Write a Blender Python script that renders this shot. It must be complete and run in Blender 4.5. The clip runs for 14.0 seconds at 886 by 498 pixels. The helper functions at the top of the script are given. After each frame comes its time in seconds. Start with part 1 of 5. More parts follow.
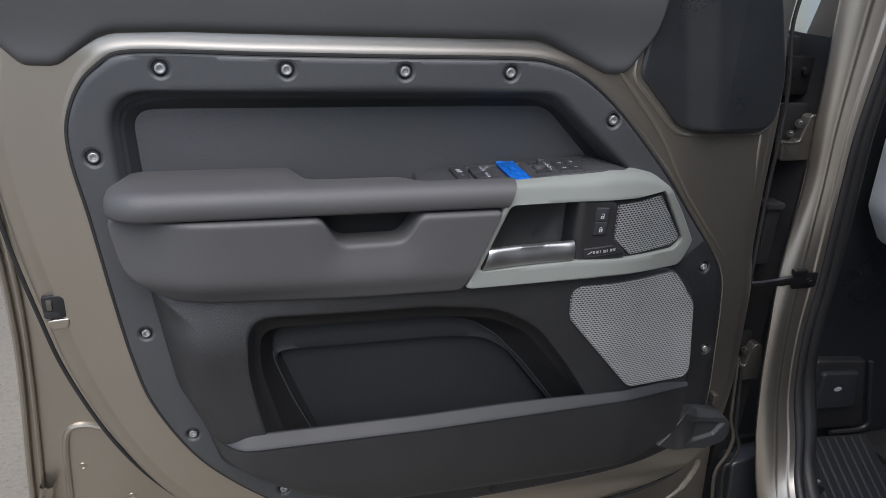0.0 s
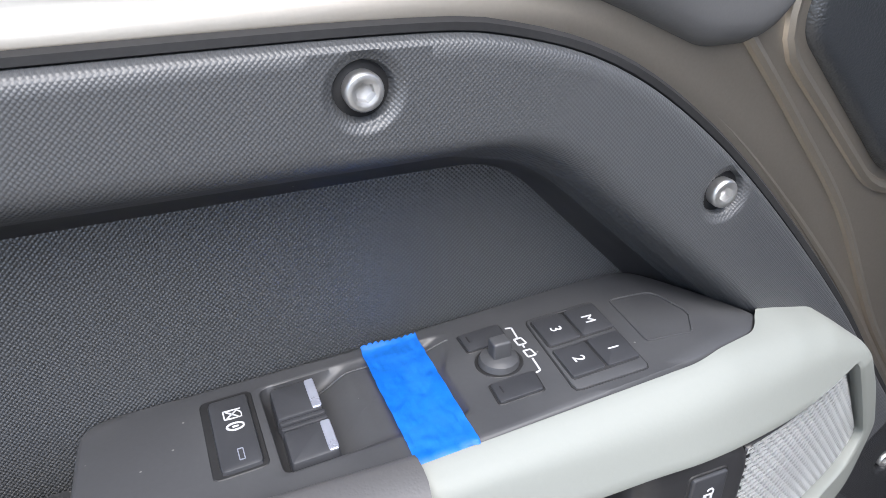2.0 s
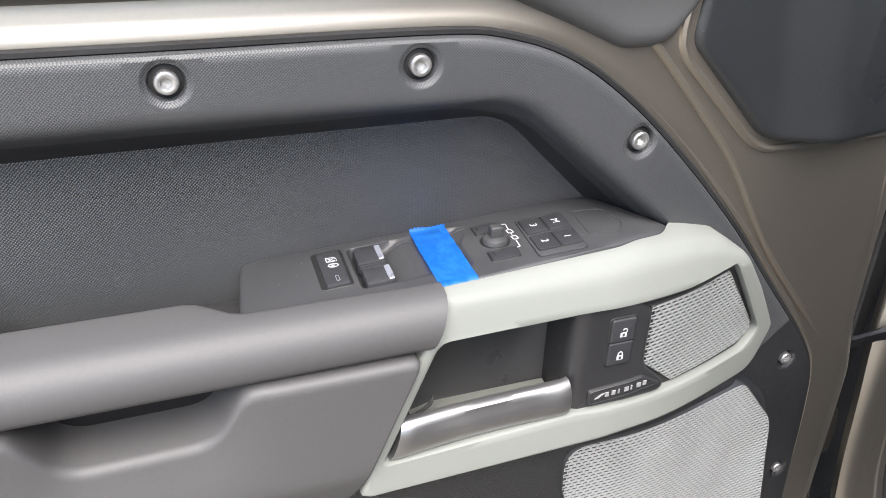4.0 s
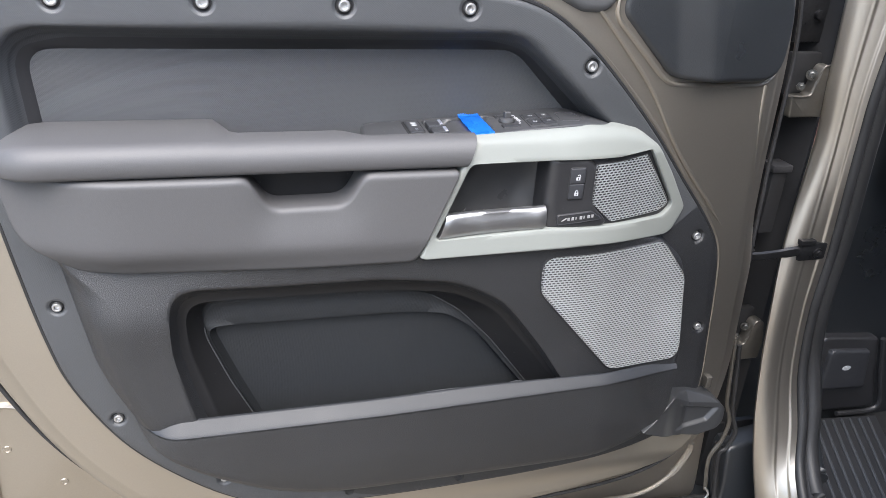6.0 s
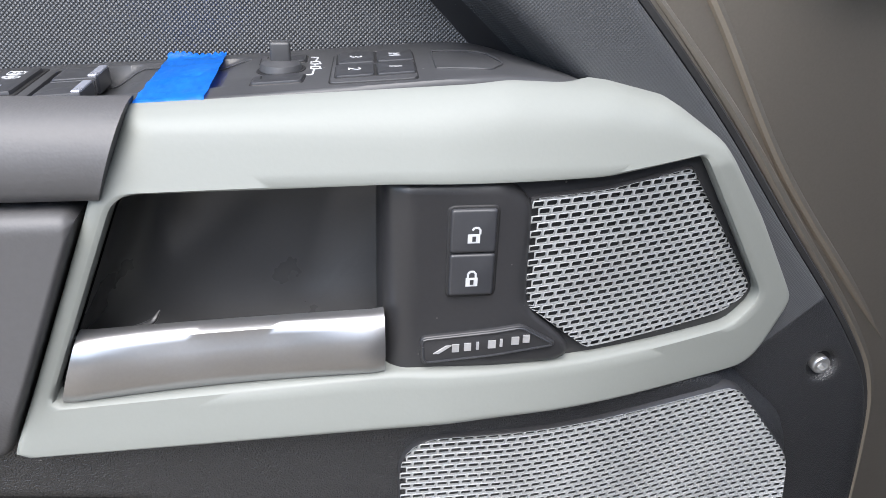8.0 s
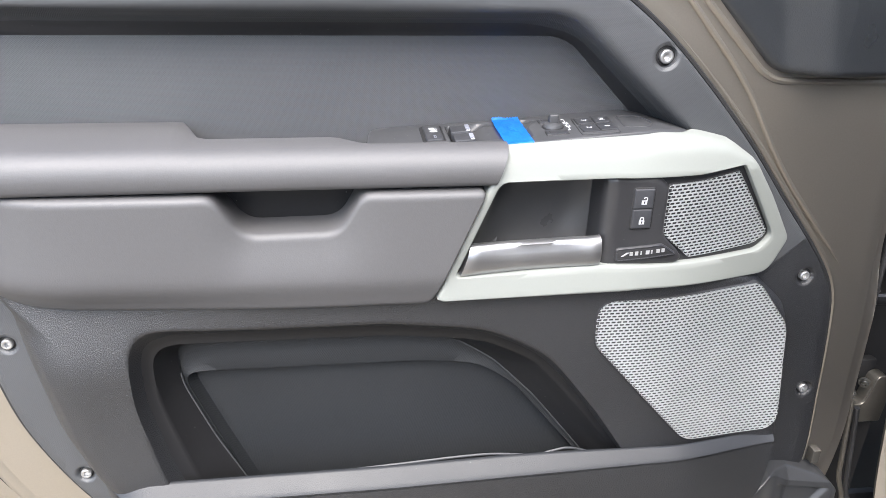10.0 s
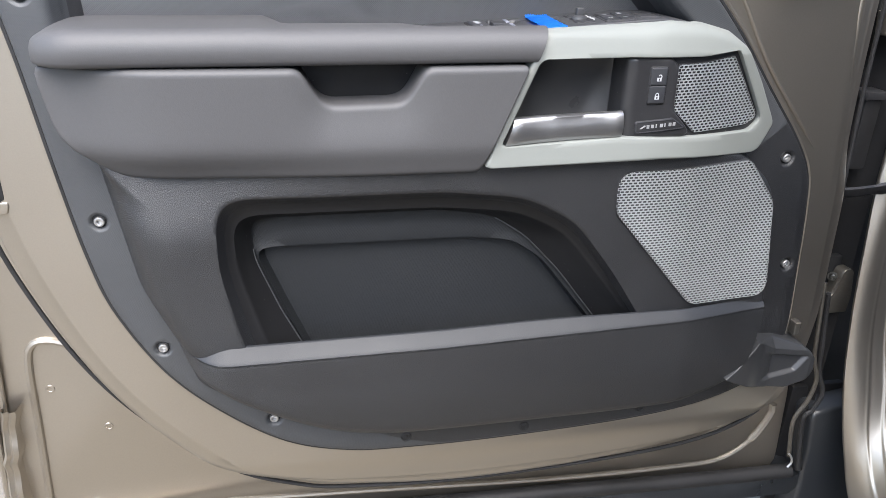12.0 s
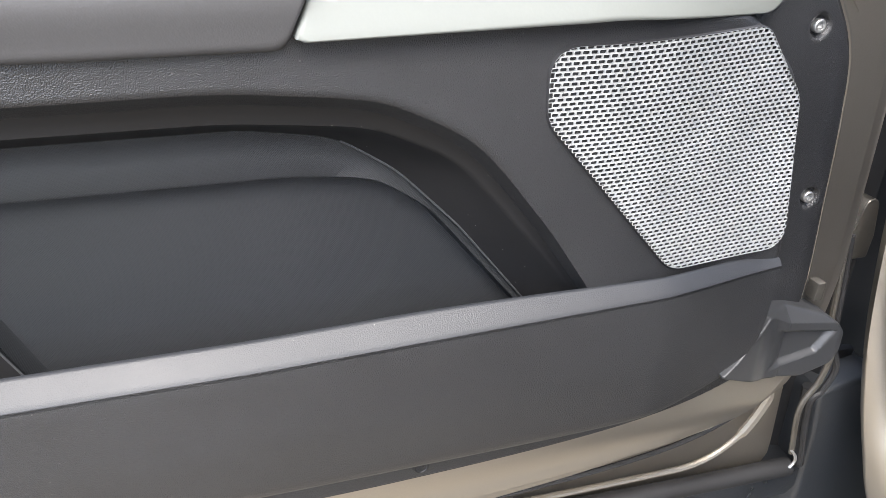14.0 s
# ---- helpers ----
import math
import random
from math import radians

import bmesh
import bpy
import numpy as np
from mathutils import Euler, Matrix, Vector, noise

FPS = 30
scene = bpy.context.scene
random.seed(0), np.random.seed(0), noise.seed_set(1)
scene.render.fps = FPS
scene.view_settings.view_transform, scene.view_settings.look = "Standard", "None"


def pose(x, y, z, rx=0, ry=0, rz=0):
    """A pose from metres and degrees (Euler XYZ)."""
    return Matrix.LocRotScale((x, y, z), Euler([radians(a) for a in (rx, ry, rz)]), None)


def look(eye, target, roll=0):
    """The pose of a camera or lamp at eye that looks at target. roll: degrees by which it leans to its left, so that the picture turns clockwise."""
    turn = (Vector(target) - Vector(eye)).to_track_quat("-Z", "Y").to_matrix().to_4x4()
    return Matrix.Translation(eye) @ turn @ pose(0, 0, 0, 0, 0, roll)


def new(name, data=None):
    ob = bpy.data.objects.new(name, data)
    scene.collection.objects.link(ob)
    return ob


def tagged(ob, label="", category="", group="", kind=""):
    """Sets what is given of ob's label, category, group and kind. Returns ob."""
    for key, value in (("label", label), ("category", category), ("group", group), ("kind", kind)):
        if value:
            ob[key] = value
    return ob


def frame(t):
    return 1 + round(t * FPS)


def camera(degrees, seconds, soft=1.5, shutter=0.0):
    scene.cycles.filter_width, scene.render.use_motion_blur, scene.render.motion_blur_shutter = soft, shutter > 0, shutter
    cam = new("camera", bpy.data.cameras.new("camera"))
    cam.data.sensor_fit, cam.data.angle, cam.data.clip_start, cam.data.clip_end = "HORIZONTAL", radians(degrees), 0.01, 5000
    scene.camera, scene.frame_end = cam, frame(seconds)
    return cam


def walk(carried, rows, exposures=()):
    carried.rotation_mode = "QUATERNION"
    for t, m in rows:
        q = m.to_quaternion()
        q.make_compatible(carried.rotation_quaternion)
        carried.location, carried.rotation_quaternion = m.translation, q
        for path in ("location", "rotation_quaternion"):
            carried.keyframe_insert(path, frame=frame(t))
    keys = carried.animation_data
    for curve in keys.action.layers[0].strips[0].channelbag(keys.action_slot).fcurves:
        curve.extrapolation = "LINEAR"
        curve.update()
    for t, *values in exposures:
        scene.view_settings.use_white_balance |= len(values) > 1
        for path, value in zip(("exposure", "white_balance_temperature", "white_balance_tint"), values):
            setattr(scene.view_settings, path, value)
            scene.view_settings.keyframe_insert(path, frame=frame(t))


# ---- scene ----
EXPOSURES = [(0.0, 1.26, 6450, 10), (0.3, 1.98, 6400, 10), (0.5, 2.22, 6400, 10), (1.0, 2.26, 6450, 10), (1.5, 2.04, 6450, 10), (2.0, 2.42, 6450, 10), (2.5, 2.52, 6400, 10), (3.0, 2.62, 6600, 10), (3.5, 2.64, 6900, 10), (4.2, 2.50, 6900, 10),
             (6.5, 2.52, 6450, 10), (7.0, 2.5, 6450, 10), (9.5, 2.3, 6500, 10), (10.0, 2.94, 6650, 10), (10.5, 2.58, 6850, 10), (11.0, 2.1, 6850, 10), (11.5, 2.15, 6650, 10), (12.0, 2.42, 6500, 10), (12.5, 2.6, 6400, 10), (13.0, 2.9, 6500, 10), (14.0, 3.05, 6700, 10)]
cam = camera(59.71, 14.0, soft=0.8)
# seconds, eye, target and roll
PATH = [
    (0, (-0.2126, -0.9490, 1.4867), (0.3236, 0.8094, 0.6990), 3.45),
    (0.5, (-0.1424, -0.7282, 1.4560), (0.4242, 1.0059, 0.6362), 2.80),
    (1, (-0.0451, -0.5091, 1.4266), (0.5527, 1.1898, 0.5569), 1.88),
    (1.5, (0.0453, -0.3412, 1.3991), (0.6762, 1.3323, 0.5038), 0.69),
    (2, (0.0817, -0.2377, 1.3858), (0.7568, 1.3611, 0.3917), 0.39),
    (2.5, (0.0886, -0.2141, 1.3762), (0.7700, 1.3469, 0.3279), 0.27),
    (3, (0.0901, -0.2116, 1.3762), (0.7646, 1.3416, 0.3119), 0.16),
    (3.5, (0.0827, -0.2437, 1.3899), (0.7206, 1.3536, 0.3693), 0.19),
    (4, (0.0179, -0.4288, 1.4403), (0.5979, 1.2005, 0.4357), 1.51),
    (4.2, (-0.0386, -0.5450, 1.4509), (0.5202, 1.1021, 0.4635), 1.60),
    (4.7, (-0.1326, -0.7235, 1.4967), (0.4323, 0.8724, 0.4265), 3.36),
    (5.25, (-0.1678, -0.8528, 1.4943), (0.3860, 0.7850, 0.4848), 3.83),
    (5.8, (-0.1346, -0.8728, 1.4573), (0.3834, 0.8372, 0.5579), 3.59),
    (6.3, (-0.0477, -0.7623, 1.4111), (0.4203, 0.9837, 0.5554), 3.48),
    (6.5, (0.0090, -0.6768, 1.3844), (0.4497, 1.0771, 0.5302), 3.41),
    (7, (0.1219, -0.5032, 1.3161), (0.5153, 1.2642, 0.4668), 2.96),
    (7.2, (0.1595, -0.4445, 1.2954), (0.5271, 1.3252, 0.4393), 2.82),
    (7.7, (0.2053, -0.3721, 1.2693), (0.5250, 1.4003, 0.4003), 2.45),
    (8.25, (0.2362, -0.3190, 1.2486), (0.5032, 1.4517, 0.3588), 1.86),
    (8.8, (0.2389, -0.3126, 1.2468), (0.4677, 1.4576, 0.3453), 1.32),
    (9.3, (0.2101, -0.3635, 1.2708), (0.4301, 1.4135, 0.3799), 1.09),
    (9.5, (0.1734, -0.4226, 1.3016), (0.4081, 1.3569, 0.4194), 1.23),
    (10, (0.0047, -0.6854, 1.3877), (0.2707, 1.0952, 0.5166), 1.64),
    (10.5, (-0.1603, -0.9628, 1.4622), (0.1587, 0.8123, 0.5977), 1.99),
    (11, (-0.2242, -1.0666, 1.4848), (0.1369, 0.7084, 0.6369), 2.25),
    (11.5, (-0.1946, -0.9814, 1.4040), (0.1934, 0.7941, 0.5691), 2.22),
    (12, (-0.1198, -0.8305, 1.3033), (0.2695, 0.9395, 0.4572), 1.73),
    (12.5, (-0.0345, -0.6775, 1.2163), (0.3496, 1.0827, 0.3478), 1.28),
    (13, (0.0308, -0.5510, 1.1578), (0.4210, 1.1823, 0.2394), 1.03),
    (13.5, (0.0495, -0.5047, 1.1447), (0.4476, 1.2055, 0.1873), 1.00),
    (14, (0.0463, -0.5029, 1.1424), (0.5624, 1.1634, 0.1643), 1.15),
]
walk(cam, [(t, look(eye, target, roll)) for t, eye, target, roll in PATH], EXPOSURES)

# ---------- daylight: a bright overcast sky ----------
SUN_UP, SUN_ROUND = radians(58), radians(200)
world = bpy.data.worlds.new("overcast")
scene.world = world
world.use_nodes = True
wn = world.node_tree.nodes
sky = wn.new("ShaderNodeTexSky")
sky.sky_type, sky.sun_disc = "NISHITA", False
sky.sun_elevation, sky.sun_rotation = SUN_UP, SUN_ROUND
sky.air_density, sky.dust_density, sky.ozone_density = 1.0, 2.0, 1.0
world.node_tree.links.new(sky.outputs[0], wn["Background"].inputs[0])
wn["Background"].inputs[1].default_value = 0.10
sun = new("sun", bpy.data.lights.new("sun", "SUN"))
sun.data.energy, sun.data.angle, sun.data.color = 1.4, radians(56), (1.0, 0.985, 0.962)
sun_way = Vector((-0.13, -0.52, 0.84)).normalized()
sun.matrix_world = look(sun_way * 20, (0, 0, 0))

# ---------- materials ----------


def material(name, base, rough=0.5, metal=0.0, spec=0.5, vary=0.12, grain=0.0, grain_size=0.002, kind="noise",
             cloud=0.15, coat=0.0, rough_vary=0.08, second=None, amount=0.0, amount_size=0.3, speck=None, dust=0.0):
    """A surface with variation at two scales (cloud and grain sizes in metres) and a fine relief."""
    m = bpy.data.materials.new(name)
    m.use_nodes = True
    nt = m.node_tree
    n, link = nt.nodes, nt.links.new
    b = n["Principled BSDF"]
    b.inputs["Metallic"].default_value = metal
    b.inputs["Specular IOR Level"].default_value = spec
    b.inputs["Coat Weight"].default_value = coat
    b.inputs["Coat Roughness"].default_value = 0.04
    tc = n.new("ShaderNodeTexCoord")
    big = n.new("ShaderNodeTexNoise")
    big.inputs["Scale"].default_value = 1 / cloud
    big.inputs["Detail"].default_value = 5
    link(tc.outputs["Object"], big.inputs["Vector"])
    fine = n.new("ShaderNodeTexNoise")
    fine.inputs["Scale"].default_value = 0.4 / grain_size
    fine.inputs["Detail"].default_value = 3
    link(tc.outputs["Object"], fine.inputs["Vector"])
    both = n.new("ShaderNodeMath")
    both.operation = "MULTIPLY_ADD"
    link(big.outputs["Fac"], both.inputs[0])
    both.inputs[1].default_value = 0.65
    half = n.new("ShaderNodeMath")
    half.operation = "MULTIPLY"
    link(fine.outputs["Fac"], half.inputs[0])
    half.inputs[1].default_value = 0.35
    link(half.outputs[0], both.inputs[2])
    ramp = n.new("ShaderNodeMapRange")
    ramp.inputs["From Min"].default_value, ramp.inputs["From Max"].default_value = 0.3, 0.7
    ramp.inputs["To Min"].default_value, ramp.inputs["To Max"].default_value = 1 - vary, 1 + vary
    link(both.outputs[0], ramp.inputs["Value"])
    mul = n.new("ShaderNodeVectorMath")
    mul.operation = "SCALE"
    mul.inputs[0].default_value = base
    link(ramp.outputs[0], mul.inputs["Scale"])
    colour = mul.outputs[0]
    if second:
        blot = n.new("ShaderNodeTexNoise")
        blot.inputs["Scale"].default_value = 1 / amount_size
        blot.inputs["Detail"].default_value = 6
        link(tc.outputs["Object"], blot.inputs["Vector"])
        cut = n.new("ShaderNodeMapRange")
        cut.inputs["From Min"].default_value, cut.inputs["From Max"].default_value = 0.45, 0.7
        cut.inputs["To Max"].default_value = amount
        link(blot.outputs["Fac"], cut.inputs["Value"])
        mix = n.new("ShaderNodeMix")
        mix.data_type = "RGBA"
        link(cut.outputs[0], mix.inputs["Factor"])
        link(colour, mix.inputs["A"])
        mix.inputs["B"].default_value = (*second, 1)
        colour = mix.outputs["Result"]
    if speck:
        dot = n.new("ShaderNodeTexNoise")
        dot.inputs["Scale"].default_value = 1 / speck[0]
        dot.inputs["Detail"].default_value = 4
        dot.inputs["Roughness"].default_value = 0.65
        link(tc.outputs["Object"], dot.inputs["Vector"])
        spot = n.new("ShaderNodeMapRange")
        spot.inputs["From Min"].default_value, spot.inputs["From Max"].default_value = 0.56, 0.72
        spot.inputs["To Min"].default_value, spot.inputs["To Max"].default_value = 1.0, 1 - speck[1]
        link(dot.outputs["Fac"], spot.inputs["Value"])
        dim = n.new("ShaderNodeVectorMath")
        dim.operation = "SCALE"
        link(colour, dim.inputs[0])
        link(spot.outputs[0], dim.inputs["Scale"])
        colour = dim.outputs[0]
    if dust:
        # sparse pale specks of dust, about half a millimetre across
        cell = n.new("ShaderNodeTexVoronoi")
        cell.inputs["Scale"].default_value = 1 / 0.011
        link(tc.outputs["Object"], cell.inputs["Vector"])
        grit = n.new("ShaderNodeMapRange")
        grit.inputs["From Min"].default_value, grit.inputs["From Max"].default_value = 0.055, 0.035
        grit.inputs["To Max"].default_value = dust
        link(cell.outputs["Distance"], grit.inputs["Value"])
        pale = n.new("ShaderNodeMix")
        pale.data_type = "RGBA"
        link(grit.outputs[0], pale.inputs["Factor"])
        link(colour, pale.inputs["A"])
        pale.inputs["B"].default_value = (0.30, 0.29, 0.27, 1)
        colour = pale.outputs["Result"]
    link(colour, b.inputs["Base Color"])
    rr = n.new("ShaderNodeMapRange")
    rr.inputs["From Min"].default_value, rr.inputs["From Max"].default_value = 0.3, 0.7
    rr.inputs["To Min"].default_value, rr.inputs["To Max"].default_value = rough - rough_vary, rough + rough_vary
    link(big.outputs["Fac"], rr.inputs["Value"])
    link(rr.outputs[0], b.inputs["Roughness"])
    if grain:
        bump = n.new("ShaderNodeBump")
        bump.inputs["Strength"].default_value = grain
        if kind == "diamond":
            sep = n.new("ShaderNodeSeparateXYZ")
            link(tc.outputs["Object"], sep.inputs[0])
            flat = n.new("ShaderNodeCombineXYZ")
            link(sep.outputs["X"], flat.inputs["X"])
            link(sep.outputs["Z"], flat.inputs["Y"])
            turn = n.new("ShaderNodeMapping")
            turn.inputs["Rotation"].default_value = (0, 0, radians(45))
            link(flat.outputs[0], turn.inputs["Vector"])
            tex = n.new("ShaderNodeTexVoronoi")
            tex.voronoi_dimensions = "2D"
            tex.inputs["Randomness"].default_value = 0.0
            tex.inputs["Scale"].default_value = 1 / grain_size
            link(turn.outputs[0], tex.inputs["Vector"])
            bump.invert = True
            height = tex.outputs["Distance"]
        elif kind == "pebble":
            tex = n.new("ShaderNodeTexVoronoi")
            tex.feature = "SMOOTH_F1"
            tex.inputs["Scale"].default_value = 1 / grain_size
            link(tc.outputs["Object"], tex.inputs["Vector"])
            height = tex.outputs["Distance"]
        else:
            height = fine.outputs["Fac"]
        bump.inputs["Distance"].default_value = grain_size * (0.7 if kind == "diamond" else 0.8 if kind == "pebble" else 0.4)
        link(height, bump.inputs["Height"])
        link(bump.outputs[0], b.inputs["Normal"])
    return m


PAINT = material("bronze_metallic_paint", (0.46, 0.42, 0.365), 0.425, 0.97, vary=0.06, grain=0.06, grain_size=0.0006, cloud=0.4, coat=0.4, rough_vary=0.04)
CARD = material("charcoal_grained_plastic", (0.048, 0.0505, 0.0545), 0.47, spec=0.65, vary=0.08, grain=0.36, grain_size=0.00128, kind="diamond", cloud=0.2)
PANEL = material("charcoal_recess_plastic", (0.044, 0.046, 0.0495), 0.44, spec=0.8, vary=0.08, grain=0.6, grain_size=0.0015, kind="diamond", cloud=0.2)
PLAIN = material("charcoal_smooth_plastic", (0.070, 0.075, 0.083), 0.42, vary=0.08, grain=0.1, grain_size=0.001, cloud=0.1)
LOWER = material("black_pebbled_plastic", (0.0142, 0.0147, 0.0166), 0.43, spec=0.8, vary=0.12, grain=0.9, grain_size=0.00075, dust=0.35, kind="pebble", cloud=0.15)
LEATHER = material("grey_soft_leather", (0.071, 0.0700, 0.0725), 0.56, vary=0.08, grain=0.10, grain_size=0.0011, kind="pebble", cloud=0.25, rough_vary=0.05)
PAD = material("dark_grey_belt_pad", (0.080, 0.081, 0.084), 0.46, vary=0.07, grain=0.08, grain_size=0.001, kind="pebble", cloud=0.25)
SAIL = material("black_satin_plastic", (0.020, 0.022, 0.025), 0.33, spec=0.8, vary=0.12, grain=0.35, grain_size=0.001, kind="pebble", cloud=0.12)
WALL = material("black_bin_plastic", (0.0115, 0.0115, 0.0125), 0.5, spec=0.35, vary=0.15, grain=0.05, grain_size=0.001, dust=0.5, cloud=0.1)
GUARD = material("grey_satin_plastic", (0.030, 0.031, 0.033), 0.38, vary=0.1, grain=0.06, grain_size=0.0009, kind="pebble", cloud=0.08)
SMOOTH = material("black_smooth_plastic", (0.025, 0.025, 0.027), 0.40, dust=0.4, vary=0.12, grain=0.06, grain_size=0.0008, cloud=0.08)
PACK = material("switch_plastic", (0.041, 0.042, 0.0455), 0.45, dust=0.5, vary=0.1, grain=0.1, grain_size=0.0007, cloud=0.06, second=(0.09, 0.09, 0.09), amount=0.12, amount_size=0.03)
BUTTON = material("button_plastic", (0.030, 0.031, 0.035), 0.4, vary=0.1, grain=0.05, grain_size=0.0006, cloud=0.03)
WHITE = material("pale_grey_powder_coat", (0.186, 0.197, 0.184), 0.62, vary=0.025, grain=0.12, grain_size=0.0007, cloud=0.2, rough_vary=0.04)
METAL = material("brushed_aluminium", (0.38, 0.38, 0.39), 0.36, 0.9, vary=0.05, grain=0.04, grain_size=0.0006, cloud=0.05)
STEEL = material("screw_steel", (0.52, 0.52, 0.52), 0.40, 0.9, vary=0.15, grain=0.1, grain_size=0.0012, cloud=0.01)
GRILLE = material("silver_grille", (0.50, 0.515, 0.525), 0.40, 0.6, vary=0.06, grain=0.05, grain_size=0.0008, cloud=0.05)
RUBBER = material("black_rubber", (0.016, 0.016, 0.017), 0.55, vary=0.25, grain=0.2, grain_size=0.001, cloud=0.08)
VOID = material("black_void", (0.010, 0.010, 0.011), 0.6, vary=0.3, grain=0.2, grain_size=0.003, cloud=0.1)
TAPE = material("blue_masking_tape", (0.006, 0.175, 0.72), 0.5, vary=0.22, grain=0.4, grain_size=0.0012, cloud=0.010, second=(0.04, 0.27, 0.80), amount=0.3, amount_size=0.02)
LINING = material("bin_lining_plastic", (0.0195, 0.0212, 0.0235), 0.5, spec=0.4, vary=0.1, grain=0.5, grain_size=0.0012, kind="diamond", cloud=0.2)
CUPGREY = material("dark_grey_cup_plastic", (0.034, 0.0345, 0.036), 0.32, vary=0.12, grain=0.05, grain_size=0.0008, cloud=0.05)
INK = material("white_symbol_ink", (0.44, 0.45, 0.47), 0.5, vary=0.05, cloud=0.01)
LEDGE = material("grey_satin_ledge", (0.019, 0.0205, 0.0238), 0.48, spec=0.45, vary=0.07, grain=0.28, grain_size=0.0008, kind="pebble", dust=0.3, cloud=0.2)
ZINC = material("dull_zinc_steel", (0.12, 0.12, 0.115), 0.35, 0.9, vary=0.2, grain=0.1, grain_size=0.001, cloud=0.01)
CHROME = material("pale_switch_inlay", (0.40, 0.42, 0.50), 0.3, 0.6, vary=0.05, cloud=0.01)
BADGE = material("grey_badge_print", (0.48, 0.48, 0.49), 0.35, 0.5, vary=0.08, cloud=0.01)
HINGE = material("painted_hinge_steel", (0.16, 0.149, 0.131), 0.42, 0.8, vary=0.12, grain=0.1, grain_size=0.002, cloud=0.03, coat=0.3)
BLACKSTEEL = material("black_zinc_steel", (0.03, 0.03, 0.032), 0.35, 0.7, vary=0.25, grain=0.15, grain_size=0.002, cloud=0.02)
CONCRETE = material("concrete", (0.185, 0.163, 0.127), 0.85, vary=0.28, grain=0.5, grain_size=0.006, cloud=1.3, second=(0.160, 0.142, 0.117), amount=0.6, amount_size=0.9, speck=(0.014, 0.45))
KERB = material("red_kerb_paint", (0.52, 0.105, 0.09), 0.6, vary=0.14, grain=0.4, grain_size=0.005, cloud=0.3, second=(0.45, 0.30, 0.27), amount=0.5, amount_size=0.12)
SOIL = material("dry_turf", (0.16, 0.16, 0.07), 0.9, vary=0.3, grain=0.6, grain_size=0.01, cloud=0.3)
GRASS = material("grass_blades", (0.15, 0.18, 0.055), 0.7, vary=0.35, cloud=0.12)
LEAF = material("dry_leaf", (0.22, 0.15, 0.08), 0.8, vary=0.3, cloud=0.05)
CRACK = material("dirt_in_joint", (0.12, 0.10, 0.08), 0.95, vary=0.35, grain=0.5, grain_size=0.004, cloud=0.05)
SEATGREY = material("pale_interior_plastic", (0.42, 0.43, 0.44), 0.5, vary=0.05, grain=0.1, grain_size=0.001, cloud=0.1)

# ---------- mesh helpers ----------
LIFT = 0.22


def part(name, bm, mat, parent=None, label="", sharp=38, recalc=True):
    """Links a bmesh as one mesh object under a thing or a part."""
    if recalc:
        bmesh.ops.recalc_face_normals(bm, faces=bm.faces)
    me = bpy.data.meshes.new(name)
    bm.to_mesh(me)
    bm.free()
    me.materials.append(mat)
    me.polygons.foreach_set("use_smooth", [True] * len(me.polygons))
    me.set_sharp_from_angle(angle=radians(sharp))
    ob = new(name, me)
    if parent:
        ob.parent = parent
    return tagged(ob, label)


def thing(name, label, category, x=0.0, y=0.0, z=0.0, kind="", group=""):
    ob = new(name)
    ob.location = (x, y, z)
    ob.empty_display_size = 0.05
    return tagged(ob, label, category, group, kind)


def fillet(points, radius=0.01, steps=5):
    """A closed outline with its corners rounded; a point may carry its own radius."""
    out = []
    n = len(points)
    for i in range(n):
        p = Vector(points[i][:2])
        r = points[i][2] if len(points[i]) > 2 else radius
        a, b = Vector(points[i - 1][:2]) - p, Vector(points[(i + 1) % n][:2]) - p
        la, lb = a.length, b.length
        a, b = a / la, b / lb
        ang = a.angle(b)
        if r <= 0 or ang > radians(178):
            out.append(p)
            continue
        cut = min(r / math.tan(ang / 2), 0.48 * la, 0.48 * lb)
        p0, p1 = p + a * cut, p + b * cut
        for k in range(steps + 1):
            u = k / steps
            out.append(p0 * (1 - u) ** 2 + p * 2 * u * (1 - u) + p1 * u * u)
    return out


def resample(points, count):
    pts = list(points) + [points[0]]
    far = [0.0]
    for a, b in zip(pts, pts[1:]):
        far.append(far[-1] + (Vector(b) - Vector(a)).length)
    out, k = [], 0
    for i in range(count):
        d = far[-1] * i / count
        while far[k + 1] < d:
            k += 1
        u = (d - far[k]) / max(far[k + 1] - far[k], 1e-9)
        out.append(Vector(pts[k]).lerp(Vector(pts[k + 1]), u))
    return out


def radial(points, centre, count):
    """The outline seen from a centre, at even angles, so that two outlines can be joined point by point."""
    pts = np.array([tuple(p)[:2] for p in points]) - np.array(centre)
    nxt = np.roll(pts, -1, 0)
    out = []
    for i in range(count):
        a = 2 * math.pi * i / count
        d = np.array([math.cos(a), math.sin(a)])
        e = nxt - pts
        den = d[0] * e[:, 1] - d[1] * e[:, 0]
        den[np.abs(den) < 1e-12] = 1e-12
        u = (pts[:, 0] * e[:, 1] - pts[:, 1] * e[:, 0]) / den
        v = (pts[:, 0] * d[1] - pts[:, 1] * d[0]) / den
        ok = (v >= -1e-6) & (v <= 1 + 1e-6) & (u > 0)
        r = u[ok].max() if ok.any() else 0.01
        out.append(Vector((centre[0] + r * d[0], centre[1] + r * d[1])))
    return out


